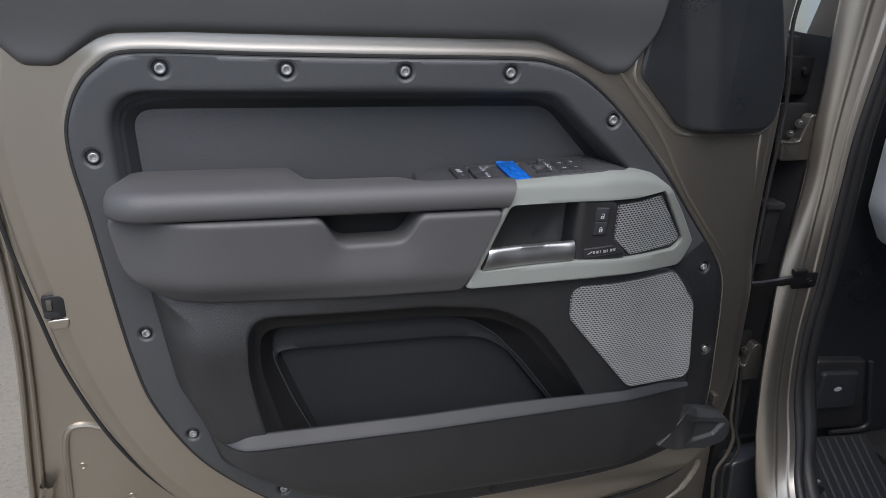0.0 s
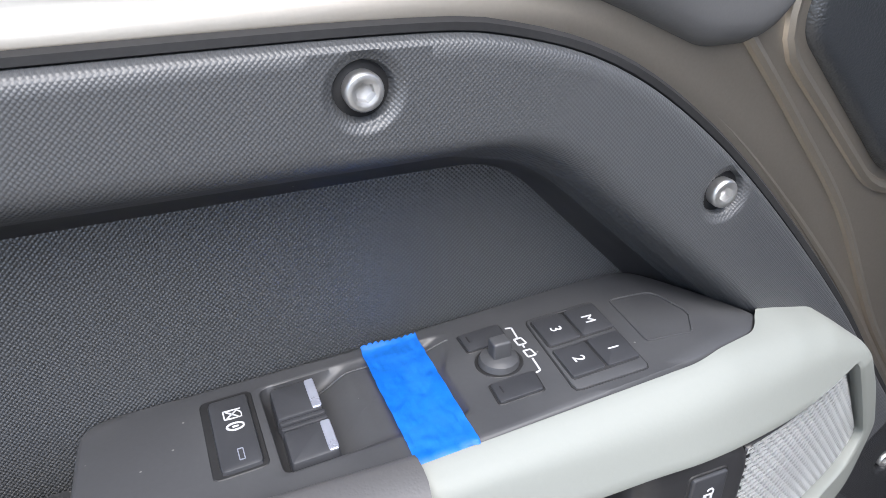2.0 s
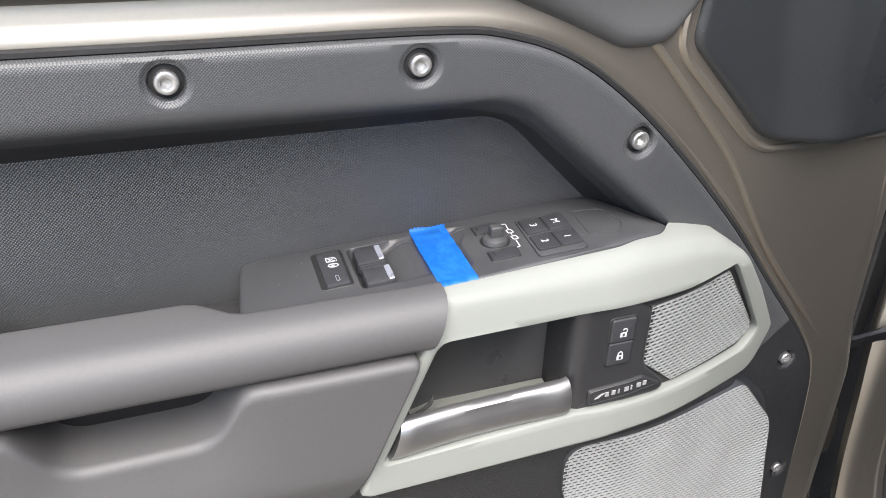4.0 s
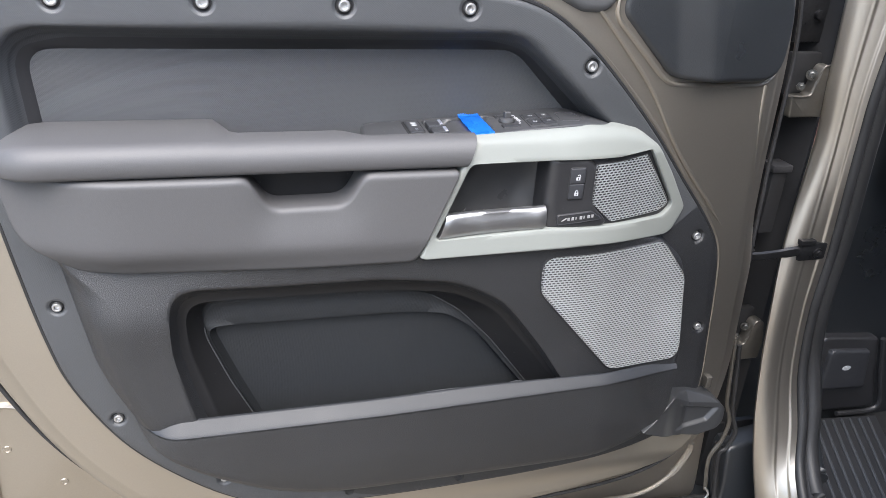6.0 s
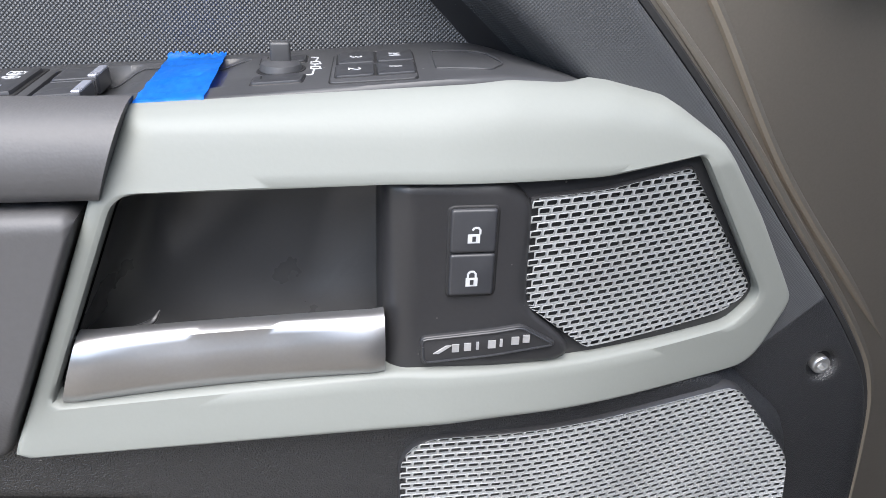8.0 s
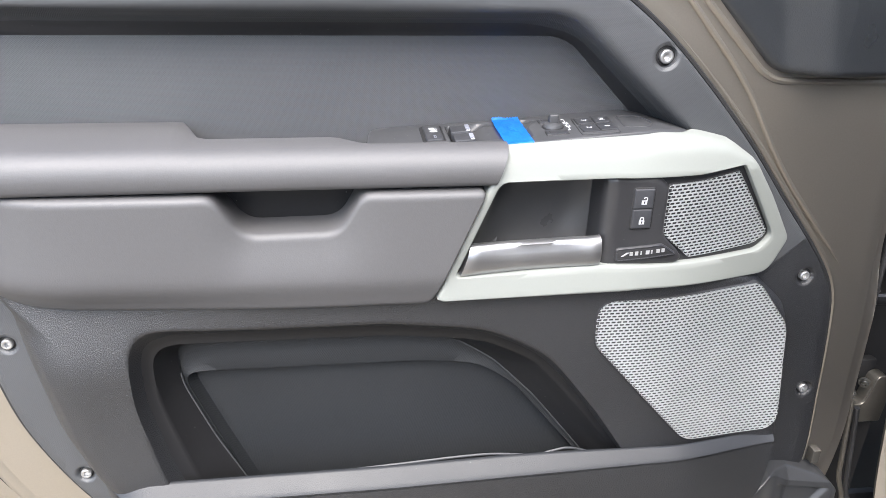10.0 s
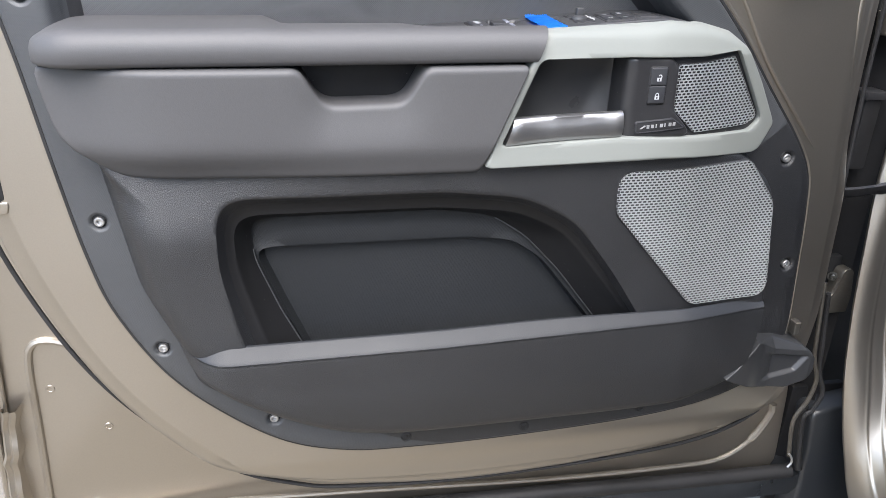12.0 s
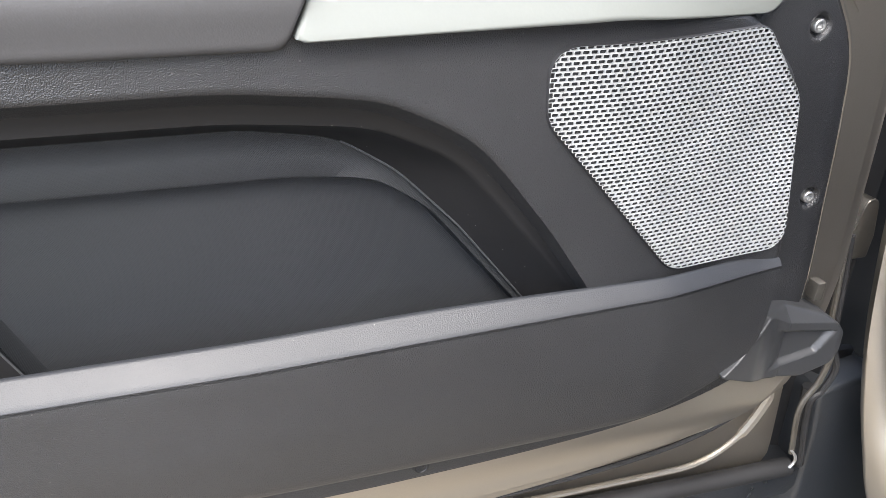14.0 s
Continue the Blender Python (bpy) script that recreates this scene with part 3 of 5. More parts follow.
for sx, sz in SCREWS:
    size = 1.0 if sz > 0.9 else 0.86
    near = {e for f2 in bm.faces if (f2.calc_center_median().xz - Vector((sx, sz))).length < 0.021 for e in f2.edges}
    bmesh.ops.subdivide_edges(bm, edges=list(near), cuts=6, use_grid_fill=True)
    for v in bm.verts:
        if abs(v.co.x - sx) < 0.02 and abs(v.co.z - sz) < 0.02:
            r = math.hypot(v.co.x - sx, v.co.z - sz) / size
            v.co.y += 0.0016 * smooth(0.0140, 0.0104, r) + 0.0042 * smooth(0.0104, 0.0090, r)
bmesh.ops.recalc_face_normals(bm, faces=bm.faces)
# below the bezel's tip the flange turns black, its shade put into the colour
CUTS = ((Vector((0.497, 0, 0.832)), Vector((0.64, 0, -0.77))), (Vector((0.40, 0, 0.6)), Vector((1, 0, 0))))
for at, way in CUTS:
    bmesh.ops.bisect_plane(bm, geom=bm.verts[:] + bm.edges[:] + bm.faces[:], plane_co=at, plane_no=way, dist=1e-6)
front_end = bm.copy()
for mesh, keep in ((bm, False), (front_end, True)):
    gone = [f for f in mesh.faces if all((f.calc_center_median() - at).dot(way) > 0 for at, way in CUTS) != keep]
    bmesh.ops.delete(mesh, geom=gone, context="FACES")
part("flange_front_end", front_end, LOWER, card, "pebble-grained front end of the trim flange, black to stand in for shade", 50)
bm.to_mesh(card.data)
bm.free()
card.data.polygons.foreach_set("use_smooth", [True] * len(card.data.polygons))
card.data.set_sharp_from_angle(angle=radians(50))

part("recess_reveal", reveal, SMOOTH, card, "recess reveal in smooth black that stands in for its shade", 50)

# the gap is hidden behind the panel's edge; a black line replaces its shade
seam = [(p[0], sag(p[0]) + 0.007, p[1]) for p in inset(resample(FLANGE, 260), -0.0022)]
part("panel_gasket", tube(seam + [seam[0]], 0.0026, 6), RUBBER, card, "thin black line drawn for the shaded gap round the trim panel")

# screws of the trim, each in a dished seat
hole_mesh = part("screw_hole", turned([(0.0104, -0.0012), (0.0096, 0.0), (0.0092, 0.0002), (0.005, 0.0002)], 28), VOID).data
head_bm = bmesh.new()
prof = [(0.0064, 0.0), (0.0066, 0.0036), (0.0064, 0.0046), (0.0058, 0.0053), (0.0048, 0.0056), (0.0042, 0.0055)]
cut = []
for k in range(24):
    a = 2 * math.pi * k / 24
    cut.append(0.0030 / math.cos((a % (math.pi / 3)) - math.pi / 6))
rows_s = [[(r * math.cos(2 * math.pi * k / 24), -hh, r * math.sin(2 * math.pi * k / 24)) for k in range(24)] for r, hh in prof]
rows_s += [[(cut[k] * math.cos(2 * math.pi * k / 24), -hh, cut[k] * math.sin(2 * math.pi * k / 24)) for k in range(24)] for hh in (0.0052, 0.0014)]
rings(head_bm, rows_s, True, True)
head_mesh = part("screw_head", head_bm, STEEL, None, "", 30).data
for name in ("screw_hole", "screw_head"):
    bpy.data.objects.remove(bpy.data.objects[name])
for x, z in SCREWS:
    hole = new("screw_hole", hole_mesh)
    hole.parent, hole.location = card, (x, sag(x) + 0.0052, z)
    screw = new("screw", head_mesh)
    screw.parent, screw.location = hole, (0, 0, 0)
    screw.rotation_euler = (0, random.uniform(0, 1), 0)
    s = 1.0 if z > 0.9 else 0.86
    hole.scale = (s, 1, s)
    tagged(screw, "steel socket screw")

for x, z in ((0.017, 0.4210), (0.180, 0.4185), (0.352, 0.4255)):
    part("push_clip", turned([(0.0072, 0.0), (0.0068, 0.0010), (0.0058, 0.0014), (0.0050, 0.0004), (0.0026, 0.0004), (0.0022, 0.0010)], 20, place=Matrix.Translation((x, sag(x) - 0.0024, z))), RUBBER, card, "black push clip along the foot of the panel")

# ---------- lower trim card with the storage bin ----------


def low_face(x, z):
    return 0.020 * smooth(0.730, 0.830, z) * smooth(-0.05, -0.30, x) - 0.052 + 0.022 * smooth(0.30, 0.50, x) * smooth(0.55, 0.80, z) + 0.012 * smooth(0.3, 0.5, x)


LOW = fillet([(-0.318, 0.846, 0.02), (0.10, 0.846, 0.02), (0.33, 0.828, 0.02), (0.43, 0.806, 0.03), (0.492, 0.75, 0.05), (0.505, 0.60, 0.02), (0.49, 0.55, 0.02), (-0.225, 0.55, 0.01), (-0.256, 0.592, 0.03), (-0.288, 0.66, 0.1)], 0.03, 6)
MOUTH = soften(fillet([(-0.195, 0.7815, 0.026), (0.05, 0.7805, 0.2), (0.147, 0.7690, 0.09), (0.210, 0.7355, 0.09), (0.269, 0.659, 0.1), (0.323, 0.577, 0.02), (0.320, 0.548, 0.01), (-0.155, 0.545, 0.01), (-0.178, 0.605, 0.05), (-0.196, 0.70, 0.1)], 0.03, 8), 30)
BIN = soften(fillet([(-0.180, 0.7560, 0.022), (0.05, 0.7540, 0.2), (0.142, 0.7440, 0.09), (0.204, 0.714, 0.09), (0.258, 0.648, 0.1), (0.311, 0.578, 0.02), (0.305, 0.548, 0.01), (-0.135, 0.545, 0.01), (-0.154, 0.600, 0.05), (-0.178, 0.69, 0.1)], 0.03, 8), 26)
LINER = soften(fillet([(-0.163, 0.7400, 0.015), (0.06, 0.7385, 0.1), (0.122, 0.7280, 0.06), (0.166, 0.6980, 0.06), (0.213, 0.6480, 0.08), (0.290, 0.548, 0.02), (0.28, 0.53, 0.01), (-0.092, 0.53, 0.01), (-0.134, 0.62, 0.05), (-0.160, 0.69, 0.06)], 0.03, 8), 14)
BACK = soften(fillet([(-0.1605, 0.7025, 0.008), (0.090, 0.7005, 0.06), (0.150, 0.6930, 0.04), (0.190, 0.6650, 0.05), (0.289, 0.540, 0.02), (0.283, 0.50, 0.01), (-0.080, 0.50, 0.01), (-0.129, 0.62, 0.1)], 0.03, 8), 18)
WELL = (0.05, 0.63)
bm = bmesh.new()
N = 400
lo, bi = radial(LOW, WELL, N), radial(BIN, WELL, N)
mo, li = radial(MOUTH, WELL, N), radial(LINER, WELL, N)
ba = radial(BACK, WELL, N)
cc = Vector(WELL)
loops = []
for d, u in ((0.0, 1.0), (0.004, 0.80), (0.010, 0.52), (0.018, 0.28), (0.028, 0.10), (0.040, 0.02), (0.050, 0.0)):
    row = []
    for p in lo:
        left = smooth(-0.10, -0.28, p[0]) * (1 - smooth(0.79, 0.83, p[1]))
        e = d * (0.35 + 0.85 * left * (0.6 + 0.4 * smooth(0.60, 0.68, p[1])))
        v = p + (cc - p).normalized() * e
        row.append((v.x, low_face(v.x, v.y) * (1 - u) + (sag(v.x) - 0.0005) * u, v.y))
    loops.append(row)
last = [p + (cc - p).normalized() * 0.050 * (0.35 + 0.85 * smooth(-0.10, -0.28, p[0]) * (1 - smooth(0.79, 0.83, p[1])) * (0.6 + 0.4 * smooth(0.60, 0.68, p[1]))) for p in lo]
brim = [p + (p - cc).normalized() * 0.004 for p in mo]
for k in range(1, 49):
    loops.append([(v.x, low_face(v.x, v.y), v.y) for v in (a.lerp(b, k / 48) for a, b in zip(last, brim))])
# a broad soft chamfer runs round the mouth of the bin, then its wall goes back to the liner
for u, f in ((0.0, 0.02), (0.04, 0.07), (0.12, 0.22), (0.25, 0.46), (0.45, 0.73), (0.7, 0.90), (0.9, 0.975), (1.0, 1.0)):
    loops.append([(v.x, low_face(v.x, v.y) * (1 - f) - 0.030 * f, v.y) for v in (a.lerp(b, u) for a, b in zip(mo, bi))])
rings(bm, loops[:-3])
lower = part("lower_card", bm, LOWER, door, "black pebble-grained lower door card", 50)
# the inner chamfer takes the wall's black too, in place of its shade
loops = loops[-4:]
for u, y in ((0.08, -0.0265), (0.3, -0.018), (0.6, -0.009), (1.0, 0.0)):
    loops.append([(v.x, y, v.y) for v in (a.lerp(b, u) for a, b in zip(bi, li))])
bm = bmesh.new()
rings(bm, loops)
part("bin_wall", bm, WALL, lower, "smooth black inner wall of the storage bin with the shaded part of its chamfer", 50)
bm = bmesh.new()
loops = [[(v.x, 0.0, v.y) for v in li]]
for u, y in ((0.04, 0.0028), (0.12, 0.0034), (0.5, 0.0025), (0.94, 0.0000), (1.0, 0.0010)):
    loops.append([(v.x, y, v.y) for v in (r.lerp(q, u) for r, q in zip(li, ba))])
loops.append([(v.x, 0.012, v.y) for v in (q.lerp(cc, 0.012) for q in ba)])
for k in range(0, 7):
    loops.append([(v.x, 0.017, v.y) for v in (q.lerp(cc, 0.03 + 0.97 * k / 7) for q in ba)])
made = rings(bm, loops)
mid = bm.verts.new((cc.x, 0.017, cc.y))
for i in range(N):
    bm.faces.new((made[-1][i], made[-1][(i + 1) % N], mid))
part("bin_lining", bm, LINING, lower, "finely ribbed charcoal bin lining", 50)
edge = [Vector((v.x, -0.0004, v.y)) for v in li]
for run in ([p for p in edge if p.x > 0.05 and 0.55 < p.z < 0.725], [p for p in edge if p.x < 0.05 and 0.55 < p.z < 0.705]):
    run.sort(key=lambda p: p.z)
    part("liner_edge", tube(run, 0.0009, 6), CARD, lower, "thin raised edge of the bin liner")
lip = curve_through([(-0.045, -0.010, 0.5635), (0.063, -0.010, 0.5700), (0.160, -0.010, 0.5750), (0.218, -0.010, 0.5690), (0.237, -0.010, 0.5725), (0.257, -0.010, 0.5760), (0.275, -0.010, 0.5715), (0.289, -0.010, 0.5660)], 70)
for dy, dz, r in ((0.0, 0.0, 0.0014), (-0.004, -0.0035, 0.0011)):
    part("tray_lip", tube([p + Vector((0, dy, dz)) for p in lip], r, 6), PLAIN, lower, "thin grey lip of the rubber tray in the bin")
sheet = bmesh.new()
rings(sheet, [[p + Vector((0, 0.001, 0.0)) for p in lip], [p + Vector((0, 0.004, -0.05)) for p in lip]], closed=False)
part("bin_tray", sheet, RUBBER, lower, "black rubber tray in the bin")
part("bin_floor", box(-0.085, 0.285, -0.025, 0.035, 0.50, 0.506, 0.001), LOWER, lower)

# kick panel that fronts the bin, with its slanting ledge
def kick_face(x, z):
    return -0.066 + 0.022 * smooth(0.36, 0.50, x) + 0.066 * min(max((-0.180 - x) / 0.077, 0.0), 1.0) ** 3 + 0.006 * smooth(0.53, 0.45, z)


KICK_FOOT = curve_through([(-0.257, 0.591, 0), (-0.236, 0.563, 0), (-0.214, 0.549, 0), (-0.174, 0.522, 0), (-0.132, 0.497, 0), (-0.090, 0.477, 0), (-0.040, 0.463, 0), (0.03, 0.4565, 0), (0.242, 0.4555, 0), (0.345, 0.457, 0), (0.415, 0.463, 0), (0.464, 0.475, 0), (0.486, 0.503, 0), (0.492, 0.582, 0)], 161)
kick = bmesh.new()
loops = []
for v in KICK_FOOT:
    x, foot = v.x, v.y
    top = 0.586 + 0.006 * smooth(-0.20, -0.257, x) + 0.011 * max(0, (x - 0.05) / 0.43) - 0.005 * smooth(0.38, 0.48, x)
    w = (1 - 0.35 * smooth(0.15, 0.45, x)) * smooth(-0.257, -0.195, x) * (1 - 0.5 * smooth(0.45, 0.492, x))
    foot = min(foot, top - 0.002)
    tall = top - foot
    y = kick_face(x, top)
    row = [(x, y + 0.036, top - 0.06), (x, y + 0.002 + 0.018 * w, top + 0.010 * w), (x, y + 0.002 + 0.0165 * w, top + 0.0160 * w), (x, y + 0.0015 + 0.0148 * w, top + 0.0166 * w), (x, y + 0.001 + 0.0128 * w, top + 0.0153 * w), (x, y + 0.0012 + 0.003 * w, top + 0.0035 * w),
           (x, y + 0.0007, top + 0.0006 * w), (x, y + 0.0002, top - min(0.002, tall * 0.2)), (x, y, top - min(0.005, tall * 0.35))]
    z0, z1 = row[-1][2], foot + min(0.014, tall * 0.3)
    for n in range(1, 12):
        z = z0 + (z1 - z0) * n / 11
        row.append((x, kick_face(x, z), z))
    y = kick_face(x, foot)
    row += [(x, min(y + 0.0015, sag(x) - 0.001), foot + (z1 - foot) * 0.55), (x, min(y + 0.005, sag(x) - 0.001), foot + (z1 - foot) * 0.2), (x, min(y + 0.012, sag(x) - 0.001), foot), (x, sag(x) - 0.001, foot - 0.002)]
    loops.append(row)
rings(kick, [row[6:] for row in loops], closed=False)
kick.faces.new([kick.verts.new(p) for p in loops[-1][1:]])
ledge = bmesh.new()
rings(ledge, [row[:8] for row in loops], closed=False)
part("kick_panel", kick, LOWER, door, "black pebble-grained panel fronting the storage bin", 40)
part("kick_ledge", ledge, LEDGE, door, "smooth grey satin ledge along the top of the kick panel", 60)

# dark strip laid over the flange, standing in for shade under the kick panel
skirt = bmesh.new()
low_edge = [p for p in FLANGE if p[1] < 0.55]
loops = []
for v in KICK_FOOT[24:160]:
    hit = min(low_edge, key=lambda p: abs(p[0] - v.x - 0.004))
    e = smooth(-0.13, 0.08, v.x)
    z1 = v.y - (v.y - hit[1] - 0.004) * max(0.03, e)
    loops.append([(v.x, sag(v.x) - 0.0045, v.y + 0.004), (v.x, sag(v.x) - 0.0026, v.y - (v.y - z1) * 0.5), (v.x, sag(v.x) - 0.0022, z1 + 0.001), (v.x, sag(v.x) + 0.001, z1)])
rings(skirt, loops, closed=False)
part("kick_skirt", skirt, LOWER, door, "dark strip that stands in for shade below the kick panel", 40)

# ---------- speaker grilles: slotted sheet ----------


def slotted(outline, face, px=0.0060, pz=0.0034, sx=0.0048, sz=0.0025, deep=0.0009):
    """Sheet metal with staggered slots, clipped to an outline."""
    poly = np.array([tuple(p)[:2] for p in outline])
    nxt = np.roll(poly, -1, 0)

    def inside(x, z):
        c = ((poly[:, 1] > z) != (nxt[:, 1] > z)) & (x < (nxt[:, 0] - poly[:, 0]) * (z - poly[:, 1]) / (nxt[:, 1] - poly[:, 1] + 1e-12) + poly[:, 0])
        return c.sum() % 2 == 1

    def clip(x, z):
        """A corner that falls outside is drawn in to the edge of the sheet."""
        if inside(x, z):
            return x, z
        e = nxt - poly
        s = np.clip(((x - poly[:, 0]) * e[:, 0] + (z - poly[:, 1]) * e[:, 1]) / ((e ** 2).sum(1) + 1e-12), 0, 1)
        q = poly + e * s[:, None]
        k = int(((q[:, 0] - x) ** 2 + (q[:, 1] - z) ** 2).argmin())
        return float(q[k, 0]), float(q[k, 1])

    verts, faces = [], []
    r = sz / 2
    hole = [(sx / 2 - r * 0.3, -r), (sx / 2, -r * 0.3), (sx / 2, r * 0.3), (sx / 2 - r * 0.3, r), (-sx / 2 + r * 0.3, r), (-sx / 2, r * 0.3), (-sx / 2, -r * 0.3), (-sx / 2 + r * 0.3, -r)]
    cell = [(px / 2, -pz / 2), (px / 2, -pz / 6), (px / 2, pz / 6), (px / 2, pz / 2), (-px / 2, pz / 2), (-px / 2, pz / 6), (-px / 2, -pz / 6), (-px / 2, -pz / 2)]
    lo, hi = poly.min(0), poly.max(0)
    row = 0
    z = lo[1] + pz / 2
    while z < hi[1]:
        x = lo[0] + px / 2 + (px / 2 if row % 2 else 0)
        while x < hi[0]:
            if inside(x, z) or inside(x - px / 3, z) or inside(x + px / 3, z) or inside(x, z + pz / 3) or inside(x, z - pz / 3):
                b = len(verts)
                for ring, back in ((cell, 0.0), (hole, -0.00025), (hole, deep)):
                    for a, c in ring:
                        u, w = clip(x + a, z + c)
                        verts.append((u, face(u, w) + back, w))
                for i in range(8):
                    j = (i + 1) % 8
                    faces.append((b + i, b + j, b + 8 + j, b + 8 + i))
                    faces.append((b + 8 + i, b + 8 + j, b + 16 + j, b + 16 + i))
            x += px
        z += pz
        row += 1
    return verts, faces


def grille(name, outline, face, parent, label):
    ring = resample(outline, 180)
    bm = bmesh.new()
    back = [inset(ring, d) for d in (-0.0005, 0.0003)]
    rings(bm, [[(p[0], face(p[0], p[1]) + 0.0075, p[1]) for p in back[0]], [(p[0], face(p[0], p[1]) + 0.0012, p[1]) for p in back[0]], [(p[0], face(p[0], p[1]) + 0.0001, p[1]) for p in back[1]]])
    whole = part(name, bm, SMOOTH, parent, label)
    v, f = slotted(inset(ring, 0.0002), face)
    me = bpy.data.meshes.new("slotted_sheet")
    me.from_pydata(v, [], f)
    me.materials.append(GRILLE)
    sheet = new("slotted_sheet", me)
    sheet.parent = whole
    tagged(sheet, "silver sheet with staggered slots", kind="stuff")
    bm = dome(inset(ring, 0.0005), tuple(sum((Vector(p) for p in ring), Vector((0, 0))) / len(ring)), lambda x, z: face(x, z) + 0.0042, 0.002, 0.0003, 180, 1, 30)
    part("speaker_cloth", bm, VOID, whole, "black speaker cloth")
    return whole


def spk_face(x, z):
    return low_face(x, z) - 0.0030


WOOFER = fillet([(0.254, 0.7955, 0.022), (0.439, 0.7945, 0.022), (0.484, 0.738, 0.035), (0.492, 0.609, 0.022), (0.376, 0.609, 0.035), (0.256, 0.745, 0.03)], 0.02, 8)
grille("woofer_grille", WOOFER, spk_face, door, "silver slotted metal woofer grille")

# ---------- armrest ----------


def arm_section(x):
    """Back, top and front of the top pad at a station along the door."""
    wide = 1 - smooth(-0.136, -0.110, x)
    back = -0.016 + 0.050 * wide - 0.020 * smooth(0.0, 0.034, x)
    top = 0.957 + 0.001 * wide
    end = max(0.0, (-0.300 - x) / 0.052)
    k = math.sqrt(max(1 - min(end, 1) ** 2, 0.0))
    return back, top, k


bm = bmesh.new()
loops = []
for i in range(70):
    x = -0.352 + 0.500 * (1 - math.cos(math.pi / 2 * min(i / 16, 1))) * 0.07 + max(0, i - 16) / 53 * 0.465 if i > 16 else -0.352 + 0.035 * (1 - math.cos(math.pi / 2 * i / 16))
    back, top, k = arm_section(x)
    low, front = 0.9225, -0.068
    k = max(k, 0.08)
    sec = []
    r1, r2 = 0.006, 0.020
    for a in np.linspace(0, math.pi / 2, 4):
        sec.append((back - r1 + r1 * math.cos(a), top - r1 + r1 * math.sin(a)))
    for a in np.linspace(0, math.pi / 2, 7):
        sec.append((front + r2 - r2 * math.sin(a), top - r2 * 1.05 + r2 * 1.05 * math.cos(a)))
    sec += [(front + 0.0008, low + 0.006), (front + 0.003, low + 0.002), (front + 0.008, low), (back, low)]
    row = []
    for y, z in sec:
        yy = back + (y - back) * (0.45 + 0.55 * k) if x < -0.30 else y
        zz = low + (z - low) * (0.35 + 0.65 * k)
        xx = x + (zz - 0.926) * 0.35 * smooth(0.10, 0.148, x) - (0.004 * smooth(0.12, 0.148, x))
        row.append((xx, yy, zz))
    loops.append(row)
rings(bm, loops, True, True)
part("armrest_pad", bm, LEATHER, door, "grey leather armrest top pad", 60)

REST = fillet([(-0.350, 0.9225, 0.012), (-0.101, 0.9205, 0.016), (-0.078, 0.8825, 0.026), (0.006, 0.8835, 0.026), (0.027, 0.9205, 0.016), (0.1365, 0.9205, 0.006),
               (0.088, 0.804, 0.012), (-0.10, 0.805, 0.2), (-0.288, 0.807, 0.04), (-0.336, 0.846, 0.06)], 0.02, 6)


def rest_face(x, z):
    y = -0.071 + 0.014 * smooth(0.855, 0.805, z) ** 1.5 * smooth(0.0, -0.3, x)
    y += 0.010 * smooth(0.84, 0.80, z)
    y += 0.036 * smooth(-0.20, -0.35, x) ** 1.8
    # dished hollow round the grip
    dx = max(0.0, abs(x + 0.036) - 0.030)
    y += 0.007 * math.exp(-((dx / 0.030) ** 2)) * smooth(0.835, 0.888, z)
    return y


part("armrest_front", strips(REST, rest_face, 0.05, 0.006), LEATHER, door, "grey leather-covered armrest front with a grip notch", 60)
grip = plate(fillet([(-0.115, 0.93), (0.04, 0.93), (0.02, 0.872), (-0.09, 0.872)], 0.01), -0.024, 0.01, 0.003, 60)
part("grip_pocket", grip, WALL, door, "black grip pocket lining")
part("armrest_core", box(-0.30, 0.13, -0.02, 0.03, 0.815, 0.925, 0.01), SMOOTH, door)

# ---------- pale bezel round the handle ----------


def bez_face(x, z):
    return -0.0635 + 0.060 * max(0.0, (x - 0.27) / 0.21) ** 1.6 + 0.32 * max(0.0, z - 0.923) - 0.16 * max(0.0, 0.838 - z) * (1 - smooth(0.30, 0.42, x))


PACKO = fillet([(0.037, 0.0375, 0.012), (0.155, 0.0365, 0.1), (0.300, 0.0365, 0.02), (0.343, -0.012, 0.004), (0.325, -0.027, 0.02), (0.285, -0.038, 0.05), (0.15, -0.0430, 0.01), (0.030, -0.036, 0.01)], 0.01, 6)


def pack_edge(x):
    """Where the bezel's top meets the switch panel, and further on the trim panel."""
    hits = [a[1] + (b[1] - a[1]) * (x - a[0]) / (b[0] - a[0]) for a, b in zip(PACKO, PACKO[1:] + PACKO[:1]) if (a[0] - x) * (b[0] - x) < 0]
    near = min(hits) if hits else sag(x)
    u = smooth(0.330, 0.352, x)
    return near * (1 - u) + (sag(x) + 0.0015) * u


OUT = fillet([(0.1495, 0.9540, 0.004), (0.300, 0.9605, 0.05), (0.350, 0.9550, 0.03), (0.379, 0.9475, 0.02), (0.403, 0.9310, 0.03), (0.436, 0.889, 0.1), (0.475, 0.8325, 0.010), (0.453, 0.7995, 0.022), (0.30, 0.8120, 0.3), (0.0920, 0.8100, 0.003), (0.1365, 0.918, 0.02)], 0.01, 6)
INN = fillet([(0.1485, 0.925, 0.012), (0.25, 0.9262, 0.1), (0.340, 0.9240, 0.1), (0.3900, 0.9275, 0.006), (0.448, 0.842, 0.010), (0.430, 0.830, 0.02), (0.345, 0.8335, 0.2), (0.252, 0.8395, 0.1), (0.110, 0.8325, 0.004)], 0.01, 6)
HOLE = (0.28, 0.880)
N = 360
bo, bi2 = radial(OUT, HOLE, N), radial(INN, HOLE, N)
